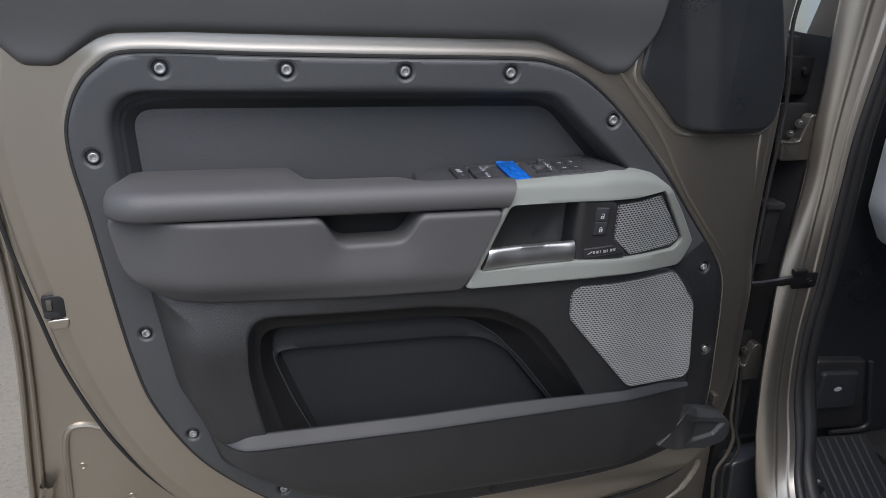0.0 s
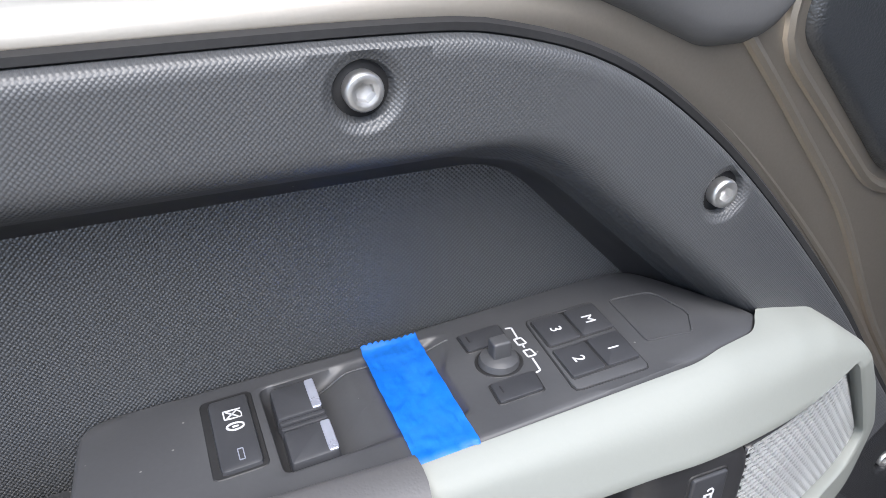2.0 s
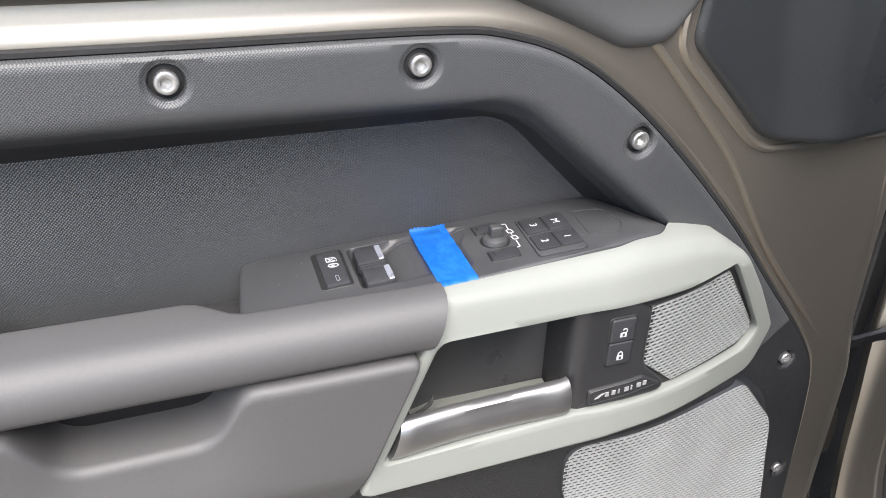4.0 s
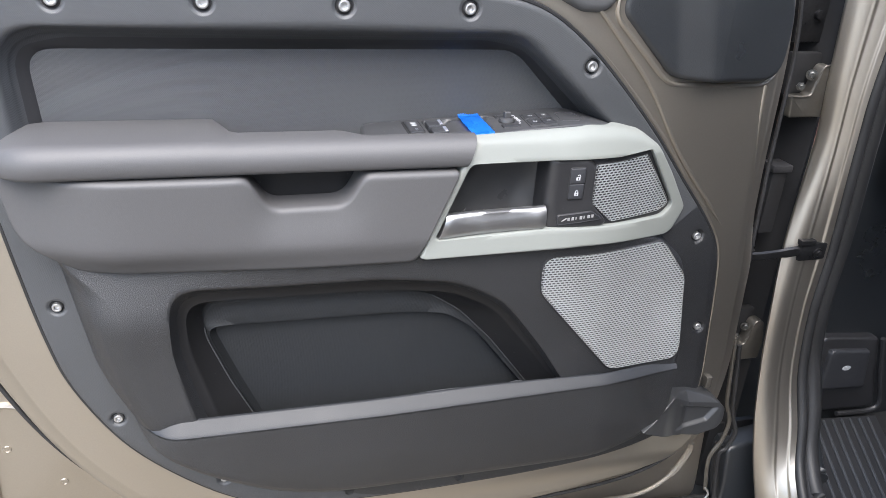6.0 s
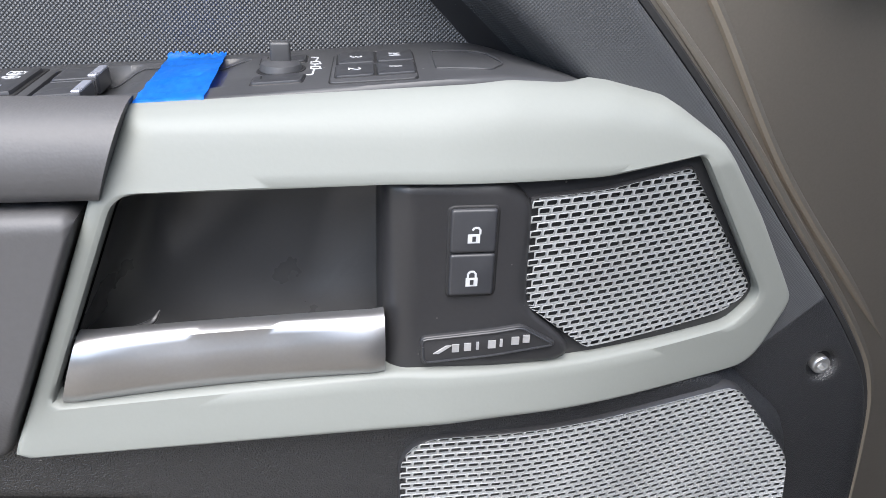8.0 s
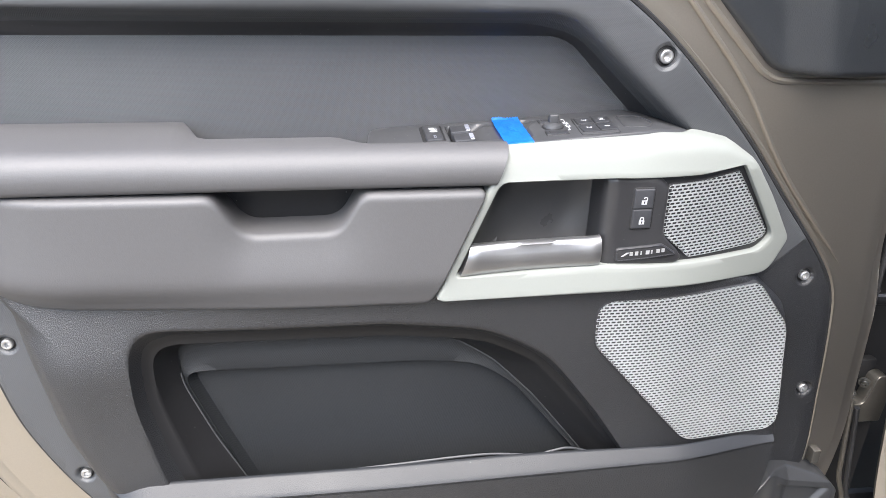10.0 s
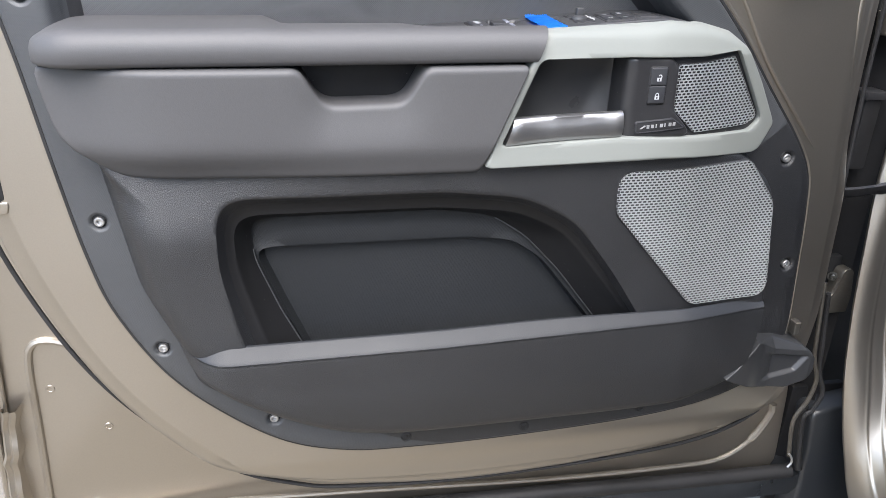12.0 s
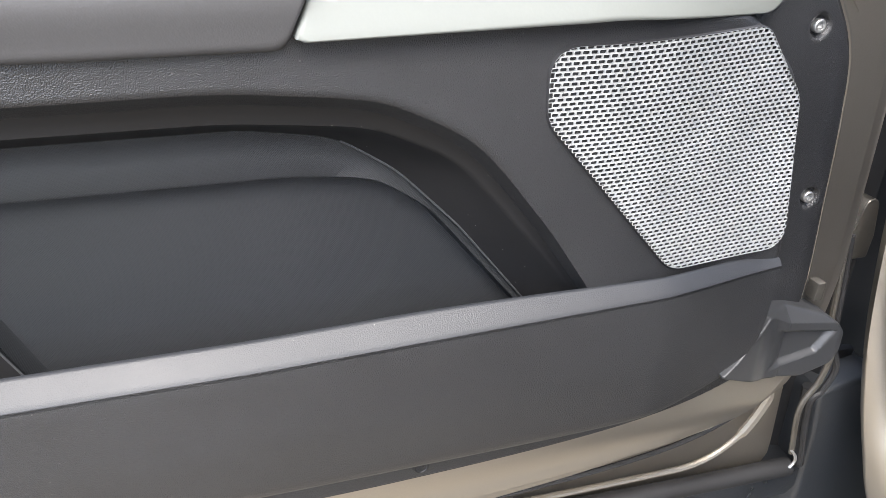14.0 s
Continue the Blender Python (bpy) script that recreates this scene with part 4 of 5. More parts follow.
hc = Vector(HOLE)
bm = bmesh.new()
loops = [[(p[0], pack_edge(p[0]), p[1]) for p in bo]]
over = [(0.0, 0.0110), (0.0022, 0.0076), (0.0046, 0.0045), (0.0076, 0.0020), (0.0115, 0.0005), (0.0160, 0.0)]
beside = [(0.0, 0.0042), (0.0003, 0.0027), (0.0008, 0.0015), (0.0018, 0.0006), (0.0032, 0.0001), (0.0046, 0.0)]
for (d1, b1), (d0, b0) in zip(over, beside):
    row = []
    for p in bo:
        top = smooth(0.925, 0.952, p[1])
        v = p + (hc - p).normalized() * (d0 + (d1 - d0) * top)
        row.append((v.x, min(bez_face(v.x, v.y) + b0 + (b1 - b0) * top, pack_edge(p[0]) - 0.0002), v.y))
    loops.append(row)
o2 = [Vector((v[0], v[2])) for v in loops[-1]]
i2 = [p + (p - hc).normalized() * 0.0025 for p in bi2]
for k in range(1, 5):
    loops.append([(v.x, bez_face(v.x, v.y), v.y) for v in (a.lerp(b, k / 4) for a, b in zip(o2, i2))])
loops.append([(p[0], bez_face(p[0], p[1]) + 0.0008, p[1]) for p in (a.lerp(b, 0.7) for a, b in zip(i2, bi2))])
loops.append([(p[0], bez_face(p[0], p[1]) + 0.003, p[1]) for p in bi2])
loops.append([(p[0], bez_face(p[0], p[1]) + 0.012, p[1]) for p in bi2])
rings(bm, loops)
bezel = part("handle_bezel", bm, WHITE, door, "pale grey powder-coated handle surround", 45)

# cup behind the handle
CUP = fillet([(0.112, 0.834, 0.004), (0.149, 0.924, 0.012), (0.252, 0.925, 0.004), (0.258, 0.836, 0.004)], 0.01, 6)
CUPB = fillet([(0.150, 0.842, 0.02), (0.165, 0.918, 0.02), (0.246, 0.920, 0.008), (0.250, 0.838, 0.008)], 0.01, 6)
cu, cb = radial(CUP, (0.195, 0.88), 160), radial(CUPB, (0.195, 0.88), 160)
bm = bmesh.new()
loops = [[(p[0], -0.054, p[1]) for p in cu]]
for k in range(1, 6):
    u = k / 5
    loops.append([(v.x, -0.054 + 0.036 * math.sin(u * math.pi / 2), v.y) for v in (a.lerp(b, 1 - math.cos(u * math.pi / 2)) for a, b in zip(cu, cb))])
rings(bm, loops, False, True)
part("handle_cup", bm, CUPGREY, bezel, "dark smooth plastic handle cup", 60)
part("cup_floor", box(0.138, 0.246, -0.051, -0.020, 0.8365, 0.8415, 0.0015), WHITE, bezel, "pale grey floor of the handle cup")
part("cup_lip", tube(curve_through([(0.1200, -0.0520, 0.8590), (0.1330, -0.0490, 0.8575), (0.1480, -0.0420, 0.8580), (0.1525, -0.0380, 0.8620)], 20), [0.0014] * 16 + [0.0011, 0.0009, 0.0006, 0.0003], 8), CUPGREY, bezel)
# release lever
bm = bmesh.new()
sec_l = [(-0.0620, 0.8335, 0.0), (-0.0640, 0.8365, 0), (-0.0654, 0.8405, 0), (-0.0660, 0.8450, 0), (-0.0659, 0.8495, 0), (-0.0651, 0.8540, 0), (-0.0636, 0.8582, 0), (-0.0613, 0.8615, 0), (-0.0580, 0.8637, 0), (-0.0535, 0.8632, 0), (-0.0515, 0.856, 0), (-0.052, 0.8345, 0)]
loops = []
for i in range(24):
    u = i / 23
    row = []
    for y, z, _ in sec_l:
        v = (z - 0.8335) / 0.030
        x = (0.1145 + 0.0095 * v) * (1 - u) + 0.2475 * u
        zz = z + (0.0065 - 0.0025 * v) * u
        e = 0.0012 * (smooth(0.03, 0.0, u) + smooth(0.97, 1.0, u))
        row.append((x, y + e + 0.003 * math.sin(math.pi * u) * (1 if v < 0.9 else 0.3), zz))
    loops.append(row)
rings(bm, loops, True, True)
part("release_lever", bm, METAL, bezel, "polished aluminium door release lever", 50)

# lock console, badge and tweeter
LOCKC = fillet([(0.247, 0.835, 0.004), (0.247, 0.927, 0.004), (0.297, 0.9265, 0.010), (0.3095, 0.916, 0.015), (0.3115, 0.864, 0.02), (0.342, 0.834, 0.01)], 0.008, 6)
console = part("lock_console", dome(LOCKC, (0.283, 0.875), lambda x, z: -0.0585 + 0.10 * max(0, x - 0.295) + 0.5 * max(0, 0.256 - x), 0.05, 0.007, 160, 5), SMOOTH, bezel, "dark brown-black plastic lock console", 50)
TWEB = fillet([(0.285, 0.9255, 0.004), (0.340, 0.9245, 0.1), (0.391, 0.9285, 0.006), (0.449, 0.841, 0.010), (0.43, 0.829, 0.02), (0.33, 0.830, 0.01), (0.29, 0.86, 0.01)], 0.01, 6)


def twe_face(x, z):
    return bez_face(x, z) + 0.008


part("tweeter_surround", dome(TWEB, (0.365, 0.875), twe_face, 0.02, 0.002, 160, 3, 12), SMOOTH, bezel)
TWE = fillet([(0.3085, 0.9165, 0.003), (0.345, 0.9170, 0.1), (0.3865, 0.9215, 0.005), (0.443, 0.845, 0.008), (0.425, 0.8375, 0.03), (0.343, 0.8370, 0.008), (0.3085, 0.867, 0.004)], 0.006, 6)
grille("tweeter_grille", TWE, lambda x, z: twe_face(x, z) - 0.003, bezel, "silver slotted metal tweeter grille")


def flat_mark(polys, front, thick=0.0006, bm=None):
    """Thin printed marks: outlines (x, z) laid on a front face."""
    bm = bm or bmesh.new()
    for poly in polys:
        rings(bm, [[(x, front + thick, z) for x, z in poly], [(x, front, z) for x, z in poly]], True, True)
    return bm


def bar(x0, z0, x1, z1, w):
    d = Vector((x1 - x0, z1 - z0))
    n = Vector((-d.y, d.x)).normalized() * w / 2
    return [(x0 + n.x, z0 + n.y), (x1 + n.x, z1 + n.y), (x1 - n.x, z1 - n.y), (x0 - n.x, z0 - n.y)]


part("lock_switch_frame", plate(fillet([(0.2728, 0.9162), (0.2946, 0.9162), (0.2946, 0.874), (0.2728, 0.874)], 0.003), -0.0592, 0.004, 0.0008, 60), VOID, console)
for z0, opened in ((0.8955, True), (0.8755, False)):
    b = part("lock_button", plate(fillet([(0.2742, z0 + 0.0194), (0.2932, z0 + 0.0194), (0.2932, z0), (0.2742, z0)], 0.0012), -0.0608, 0.004, 0.0012, 60), BUTTON, console, "black lock button with white padlock symbol")
    cx, cz = 0.2837, z0 + 0.0068
    marks = [[(cx - 0.0034, cz - 0.0028), (cx + 0.0034, cz - 0.0028), (cx + 0.0034, cz + 0.0025), (cx - 0.0034, cz + 0.0025)]]
    sh = [(cx - 0.0022, cz + 0.0025), (cx - 0.0022, cz + 0.005), (cx - 0.0010, cz + 0.0064), (cx + 0.0010, cz + 0.0064), (cx + 0.0022, cz + 0.005), (cx + 0.0022, cz + 0.0025)]
    if opened:
        sh = [(x + 0.0012, z) for x, z in sh[1:]]
    marks += [bar(*a, *b2, 0.0011) for a, b2 in zip(sh, sh[1:])]
    marks = [[(cx + (x - cx) * 0.74, cz + (z - cz) * 0.74) for x, z in m2] for m2 in marks]
    part("padlock_symbol", flat_mark(marks, -0.0611), INK, b)
    part("padlock_symbol", flat_mark([bar(cx, cz - 0.0012, cx, cz + 0.0010, 0.0015)], -0.0614, 0.0004), BUTTON, b)
BADGEO = fillet([(0.2625, 0.8555, 0.003), (0.308, 0.8585, 0.006), (0.3245, 0.8475, 0.002), (0.3235, 0.8455, 0.002), (0.2635, 0.8415, 0.003)], 0.003, 5)
badge = part("badge", plate(BADGEO, lambda x, z: -0.0605 + 0.10 * max(0, x - 0.295), 0.004, 0.0008, 100), SMOOTH, console, "black name badge with plain grey bars")
part("badge_rim", tube([(p[0], -0.0606 + 0.10 * max(0, p[0] - 0.295), p[1]) for p in resample(inset(resample(BADGEO, 80), 0.0012), 80)], 0.0005, 5), BUTTON, badge)
for k in range(8):
    x = 0.2715 + k * 0.0053
    z = 0.8490 + (x - 0.2685) * 0.065
    w = (0.0050, 0.0030, 0.0030, 0.0012, 0.0034, 0.0012, 0.0034, 0.0030)[k]
    lean = 0.0030 if k == 0 else 0.0
    part("plain_bar", flat_mark([[(x - lean, z - 0.0018), (x - lean + w * 0.5, z - 0.0018), (x + w, z + 0.0019), (x + w * 0.5, z + 0.0019)] if k == 0 else [(x, z - 0.0018), (x + w, z - 0.0018), (x + w, z + 0.0020), (x, z + 0.0020)]], -0.0612 + 0.10 * max(0, x - 0.295), 0.0006), BADGE, badge)

# ---------- window and mirror switches ----------


def pack_top(x):
    return 0.9435 + 0.066 * x - 2.4 * max(0.0, x - 0.27) ** 2


def on_pack(points, up, deep, bevel=0.0015, count=60, steps=2, bm=None):
    """A moulding that lies on the switch panel: outline in (x, y), raised by up over the panel's top."""
    bm = bm or bmesh.new()
    pts = resample(points, count)
    loops = [[(p[0], p[1], pack_top(p[0]) + up - deep) for p in pts]]
    for k in range(steps + 1):
        a = math.pi / 2 * k / steps
        q = inset(pts, bevel * (1 - math.cos(a)))
        loops.append([(p[0], p[1], pack_top(p[0]) + up - bevel * (1 - math.sin(a))) for p in q])
    rings(bm, loops, True, True)
    return bm


HOLLOW = fillet([(0.1085, 0.0270, 0.004), (0.150, 0.0270, 0.01), (0.1965, 0.0270, 0.006), (0.1850, 0.004, 0.012), (0.1845, -0.0245, 0.004), (0.1085, -0.0245, 0.004)], 0.004, 5)
PC = (0.150, 0.0)
po, pw = radial(PACKO, PC, 320), radial(HOLLOW, PC, 320)
pc = Vector(PC)
bm = bmesh.new()
loops = [[(p[0], p[1], pack_top(p[0]) - 0.017) for p in po]]
for d, low in ((0.0, 0.003), (0.0009, 0.0009), (0.003, 0.0)):
    loops.append([(v.x, v.y, pack_top(v.x) - low) for v in (p + (pc - p).normalized() * d for p in po)])
edge_in = [p + (pc - p).normalized() * 0.003 for p in po]
edge_out = [p + (p - pc).normalized() * 0.0012 for p in pw]
for k in range(1, 9):
    loops.append([(v.x, v.y, pack_top(v.x)) for v in (a.lerp(b, k / 8) for a, b in zip(edge_in, edge_out))])
loops.append([(p[0], p[1], pack_top(p[0]) - 0.0006) for p in pw])


def hollow_z(x):
    """The hollow: deep round the switches, a low saddle, then a ramp up to the far rim."""
    return pack_top(x) - 0.0075 * (1 - smooth(0.131, 0.148, x)) - 0.0018 - 0.0030 * smooth(0.152, 0.170, x) + 0.0042 * smooth(0.176, 0.195, x)


for d, u in ((0.0008, 0.6), (0.0030, 0.95)):
    loops.append([(v.x, v.y, pack_top(v.x) * (1 - u) + hollow_z(v.x) * u) for v in (p + (pc - p).normalized() * d for p in pw)])
low_in = [p + (pc - p).normalized() * 0.0045 for p in pw]
for k in range(0, 10):
    loops.append([(v.x, v.y, hollow_z(v.x)) for v in (p.lerp(pc, k / 10) for p in low_in)])
made = rings(bm, loops, True)
mid = bm.verts.new((pc.x, pc.y, hollow_z(pc.x)))
for i in range(320):
    bm.faces.new((made[-1][i], made[-1][(i + 1) % 320], mid))
pack = part("switch_panel", bm, PACK, door, "dusty dark grey window switch panel", 45)


def pack_pocket(points, name, drop=0.0004):
    return part(name, on_pack(points, drop, 0.003, 0.0004, 60, 1), VOID, pack)


pack_pocket(fillet([(0.084, 0.0285), (0.1055, 0.0285), (0.1050, -0.018), (0.0835, -0.018)], 0.003), "switch_recess")
lockout = part("lockout_switch", on_pack(fillet([(0.0872, 0.0255), (0.1035, 0.0255), (0.1030, -0.0165), (0.0868, -0.0165)], 0.002), 0.0022, 0.004), BUTTON, pack, "black window lockout button with white symbols")
part("scoop_edge", tube([(x, 0.0222, hollow_z(x) + 0.0005) for x in np.linspace(0.131, 0.194, 40)], 0.0004, 6), CARD, pack)
for y0 in (-0.0030, 0.0005):
    part("switch_divider", on_pack(fillet([(0.1125, y0 + 0.0022), (0.1312, y0 + 0.0022), (0.1310, y0), (0.1123, y0)], 0.0006), 0.0006, 0.006, 0.0006, 40), BUTTON, pack)
for y0, y1 in ((0.0034, 0.0232), (-0.0225, -0.0038)):
    sw = part("window_switch", on_pack(fillet([(0.1125, y1), (0.1315, y1), (0.1310, y0), (0.1120, y0)], 0.0015), 0.0012, 0.008), BUTTON, pack, "black rocker window switch with pale inlay")
    part("switch_inlay", on_pack(fillet([(0.1272, y1 - 0.0008), (0.1312, y1 - 0.0008), (0.1307, y0 + 0.0008), (0.1267, y0 + 0.0008)], 0.0008), 0.0016, 0.001, 0.0003, 40, 1), CHROME, sw)
for pts in ([(0.1985, 0.0215), (0.2185, 0.0215), (0.2180, 0.0090), (0.1985, 0.0090)], [(0.1975, -0.0145), (0.2180, -0.0145), (0.2165, -0.0265), (0.1965, -0.0265)]):
    gx, gy = sum(p[0] for p in pts) / 4, sum(p[1] for p in pts) / 4
    pack_pocket(fillet([(gx + (x - gx) * 1.09, gy + (y - gy) * 1.14) for x, y in pts], 0.0018), "button_gap", 0.0003)
    mb = part("mirror_button", on_pack(fillet(pts, 0.0015), 0.0013, 0.004, 0.0007), BUTTON, pack, "small black mirror button")
    x0, y0 = pts[0]
    part("button_mark", on_pack(fillet([(x0 + 0.0025, y0 - 0.003), (x0 + 0.0032, y0 - 0.003), (x0 + 0.0032, y0 - 0.0075), (x0 + 0.0025, y0 - 0.0075)], 0.0002), 0.0015, 0.0004, 0.0001, 24, 1), VOID, mb)
kx, ky = 0.2078, -0.0022
knob = bmesh.new()
up = Matrix.Translation((kx, ky, pack_top(kx))) @ Matrix.Rotation(radians(-90), 4, "X")
turned([(0.0092, 0.0), (0.0090, 0.0010), (0.0084, 0.0028), (0.0070, 0.0036), (0.0054, 0.0044), (0.0030, 0.0046)], 22, knob, Matrix.Translation((kx, ky, pack_top(kx))) @ Matrix.Rotation(radians(-90), 4, "X"))
part("knob_gap", on_pack([Vector((kx + 0.0106 * math.cos(a), ky + 0.0106 * math.sin(a))) for a in np.linspace(0, 2 * math.pi, 30)[:-1]], 0.0003, 0.002, 0.0002, 40, 1), VOID, pack)
box(kx - 0.0042, kx + 0.0042, ky - 0.0034, ky + 0.0034, pack_top(kx) + 0.003, pack_top(kx) + 0.0122, 0.0013, knob, 3)
part("mirror_knob", knob, PACK, pack, "small black mirror adjuster knob", 40)
MEMO = fillet([(0.2305, 0.0185), (0.2665, 0.0185), (0.2635, -0.0345), (0.2270, -0.0335)], 0.003)
part("frame_gap", on_pack(MEMO, 0.0003, 0.003, 0.0002), VOID, pack)
part("memory_frame", on_pack(inset(resample(MEMO, 60), 0.0006), 0.0008, 0.003, 0.0004), PACK, pack)
for y1 in (0.0158, -0.0068):
    part("button_gap", on_pack(fillet([(0.2318 - (0.0012 if y1 < 0 else 0), y1), (0.2655 - (0.0012 if y1 < 0 else 0), y1), (0.2640 - (0.0012 if y1 < 0 else 0), y1 - 0.0208), (0.2308 - (0.0012 if y1 < 0 else 0), y1 - 0.0208)], 0.0015), 0.0010, 0.003, 0.0002), VOID, pack)


def letter(text, size, place, parent, mat=INK):
    cu = bpy.data.curves.new("symbol", "FONT")
    cu.body, cu.size, cu.extrude = text, size, 0.0001
    cu.align_x, cu.align_y = "CENTER", "CENTER"
    tmp = bpy.data.objects.new("symbol", cu)
    me = bpy.data.meshes.new_from_object(tmp)
    bpy.data.objects.remove(tmp)
    me.transform(place)
    me.materials.clear()
    me.materials.append(mat)
    ob = new("printed_symbol", me)
    ob.parent = parent
    return ob


for x0, y1, sgn in ((0.2325, 0.0150, "3"), (0.2495, 0.0150, "M"), (0.2310, -0.0075, "2"), (0.2480, -0.0075, "1")):
    bt = part("memory_button", on_pack(fillet([(x0, y1), (x0 + 0.0158, y1), (x0 + 0.0150, y1 - 0.0192), (x0 - 0.0008, y1 - 0.0192)], 0.0012), 0.0018, 0.004, 0.0006), BUTTON, pack, "black seat memory button with a white character")
    letter(sgn, 0.0078, Matrix.Translation((x0 + 0.0071, y1 - 0.0100, pack_top(x0 + 0.007) + 0.0020)) @ Matrix.Rotation(radians(-90), 4, "Z"), bt)
part("memory_light", on_pack(fillet([(0.2475, 0.0172), (0.2525, 0.0172), (0.2525, 0.0163), (0.2475, 0.0163)], 0.0003), 0.0012, 0.0005, 0.0001, 24, 1), BUTTON, pack)
blank = resample(fillet([(0.2745, 0.0150, 0.001), (0.2985, 0.0140, 0.008), (0.3045, -0.006, 0.010), (0.2955, -0.0205, 0.004), (0.2725, -0.0185, 0.001)], 0.003), 60)
part("blank_outline", tube([(p[0], p[1], pack_top(p[0]) + 0.0002) for p in blank + [blank[0]]], 0.0005, 5), PACK, pack)
# printed symbols on the lockout button and between the mirror buttons
lk = pack_top(0.095) + 0.0025
bm = bmesh.new()


def up_marks(polys, z, bm, thick=0.0003):
    for poly in polys:
        rings(bm, [[(x, y, z - thick) for x, y in poly], [(x, y, z) for x, y in poly]], True, True)


up_marks([bar(0.0925, 0.0165, 0.0995, 0.0165, 0.0006), bar(0.0925, 0.0165, 0.0925, 0.0115, 0.0006), bar(0.0925, 0.0115, 0.0995, 0.0115, 0.0006), bar(0.0995, 0.0115, 0.0995, 0.0140, 0.0007),
          bar(0.0995, 0.0140, 0.0975, 0.0165, 0.0006), bar(0.0935, 0.0120, 0.0980, 0.0160, 0.0006), bar(0.0980, 0.0120, 0.0935, 0.0160, 0.0006)], lk, bm)
oval = [(0.0960 + 0.0034 * math.cos(a), 0.0065 + 0.0020 * math.sin(a)) for a in np.linspace(0, 2 * math.pi, 15)]
up_marks([bar(*p, *q, 0.0009) for p, q in zip(oval, oval[1:])] + [bar(0.0948, 0.0065, 0.0972, 0.0065, 0.0009)], lk, bm)
part("child_lock_symbol", bm, INK, lockout)
bm = bmesh.new()
up_marks([bar(0.0945, -0.0065, 0.0965, -0.0065, 0.0004), bar(0.0945, -0.0125, 0.0965, -0.0125, 0.0004), bar(0.0945, -0.0065, 0.0945, -0.0125, 0.0004), bar(0.0965, -0.0065, 0.0965, -0.0125, 0.0004)], lk, bm)
part("lamp_outline", bm, CHROME, lockout)
bm = bmesh.new()
z = pack_top(0.222) + 0.0003
up_marks([bar(0.2205, 0.0175, 0.2235, 0.0170, 0.0008), bar(0.2235, 0.0170, 0.2225, 0.0090, 0.0008), bar(0.2205, 0.0085, 0.2240, 0.0085, 0.0008), bar(0.2205, 0.0040, 0.2240, 0.0040, 0.0008), bar(0.2205, 0.0085, 0.2205, 0.0040, 0.0008),
          bar(0.2240, 0.0085, 0.2245, 0.0040, 0.0008), bar(0.2222, 0.0040, 0.2222, 0.0015, 0.0008), bar(0.2205, -0.0005, 0.2240, -0.0005, 0.0008), bar(0.2205, -0.0050, 0.2240, -0.0050, 0.0008), bar(0.2205, -0.0005, 0.2205, -0.0050, 0.0008),
          bar(0.2240, -0.0005, 0.2245, -0.0050, 0.0008), bar(0.2218, -0.0065, 0.2210, -0.0150, 0.0008), bar(0.2210, -0.0150, 0.2185, -0.0160, 0.0008)], z, bm)
part("mirror_symbol", bm, INK, pack)

# grey plastic guard at the foot of the door's hinge side
HOOK = fillet([(0.510, 0.532, 0.002), (0.546, 0.527, 0.004), (0.590, 0.512, 0.004), (0.604, 0.503, 0.006), (0.617, 0.488, 0.012), (0.619, 0.464, 0.012), (0.606, 0.453, 0.012), (0.575, 0.444, 0.02), (0.519, 0.453, 0.03),
               (0.450, 0.493, 0.002), (0.472, 0.503, 0.02), (0.494, 0.522, 0.02)], 0.01, 6)


def guard_face(x, z):
    ridge = 0.532 - 0.53 * max(0, min(x, 0.544) - 0.510) - 0.17 * max(0, x - 0.544)
    low, out = z - 0.460 - 0.19 * (x - 0.534), (0.013 * (z - 0.470) - 0.017 * (x - 0.586)) / 0.0214
    pocket = smooth(0.0, 0.006, min(low, out, ridge - 0.008 - z)) * smooth(0.525, 0.550, x)
    y = -0.053 + 0.033 * min(max((x - 0.455) / 0.09, 0.0), 1.0) + 0.006 * pocket
    return y + 1.0 * max(0, z - ridge) + 0.004 * smooth(0.496, 0.524, x) * (1 - smooth(0.524, 0.544, x)) + 0.3 * max(0, x - 0.608)


guard = part("hinge_guard", dome(HOOK, (0.542, 0.490), guard_face, 0.030, 0.0025, 300, 4, 40), GUARD, door, "dark grey plastic hinge guard with a hollow face", 30)
guard.location = (-0.001, 0.0, -0.006)
part("panel_clip", box(0.580, 0.590, -0.004, 0.010, 0.516, 0.536, 0.002), HINGE, door)

# ---------- strip of blue tape over the switches ----------
bm = bmesh.new()
rows_t = []
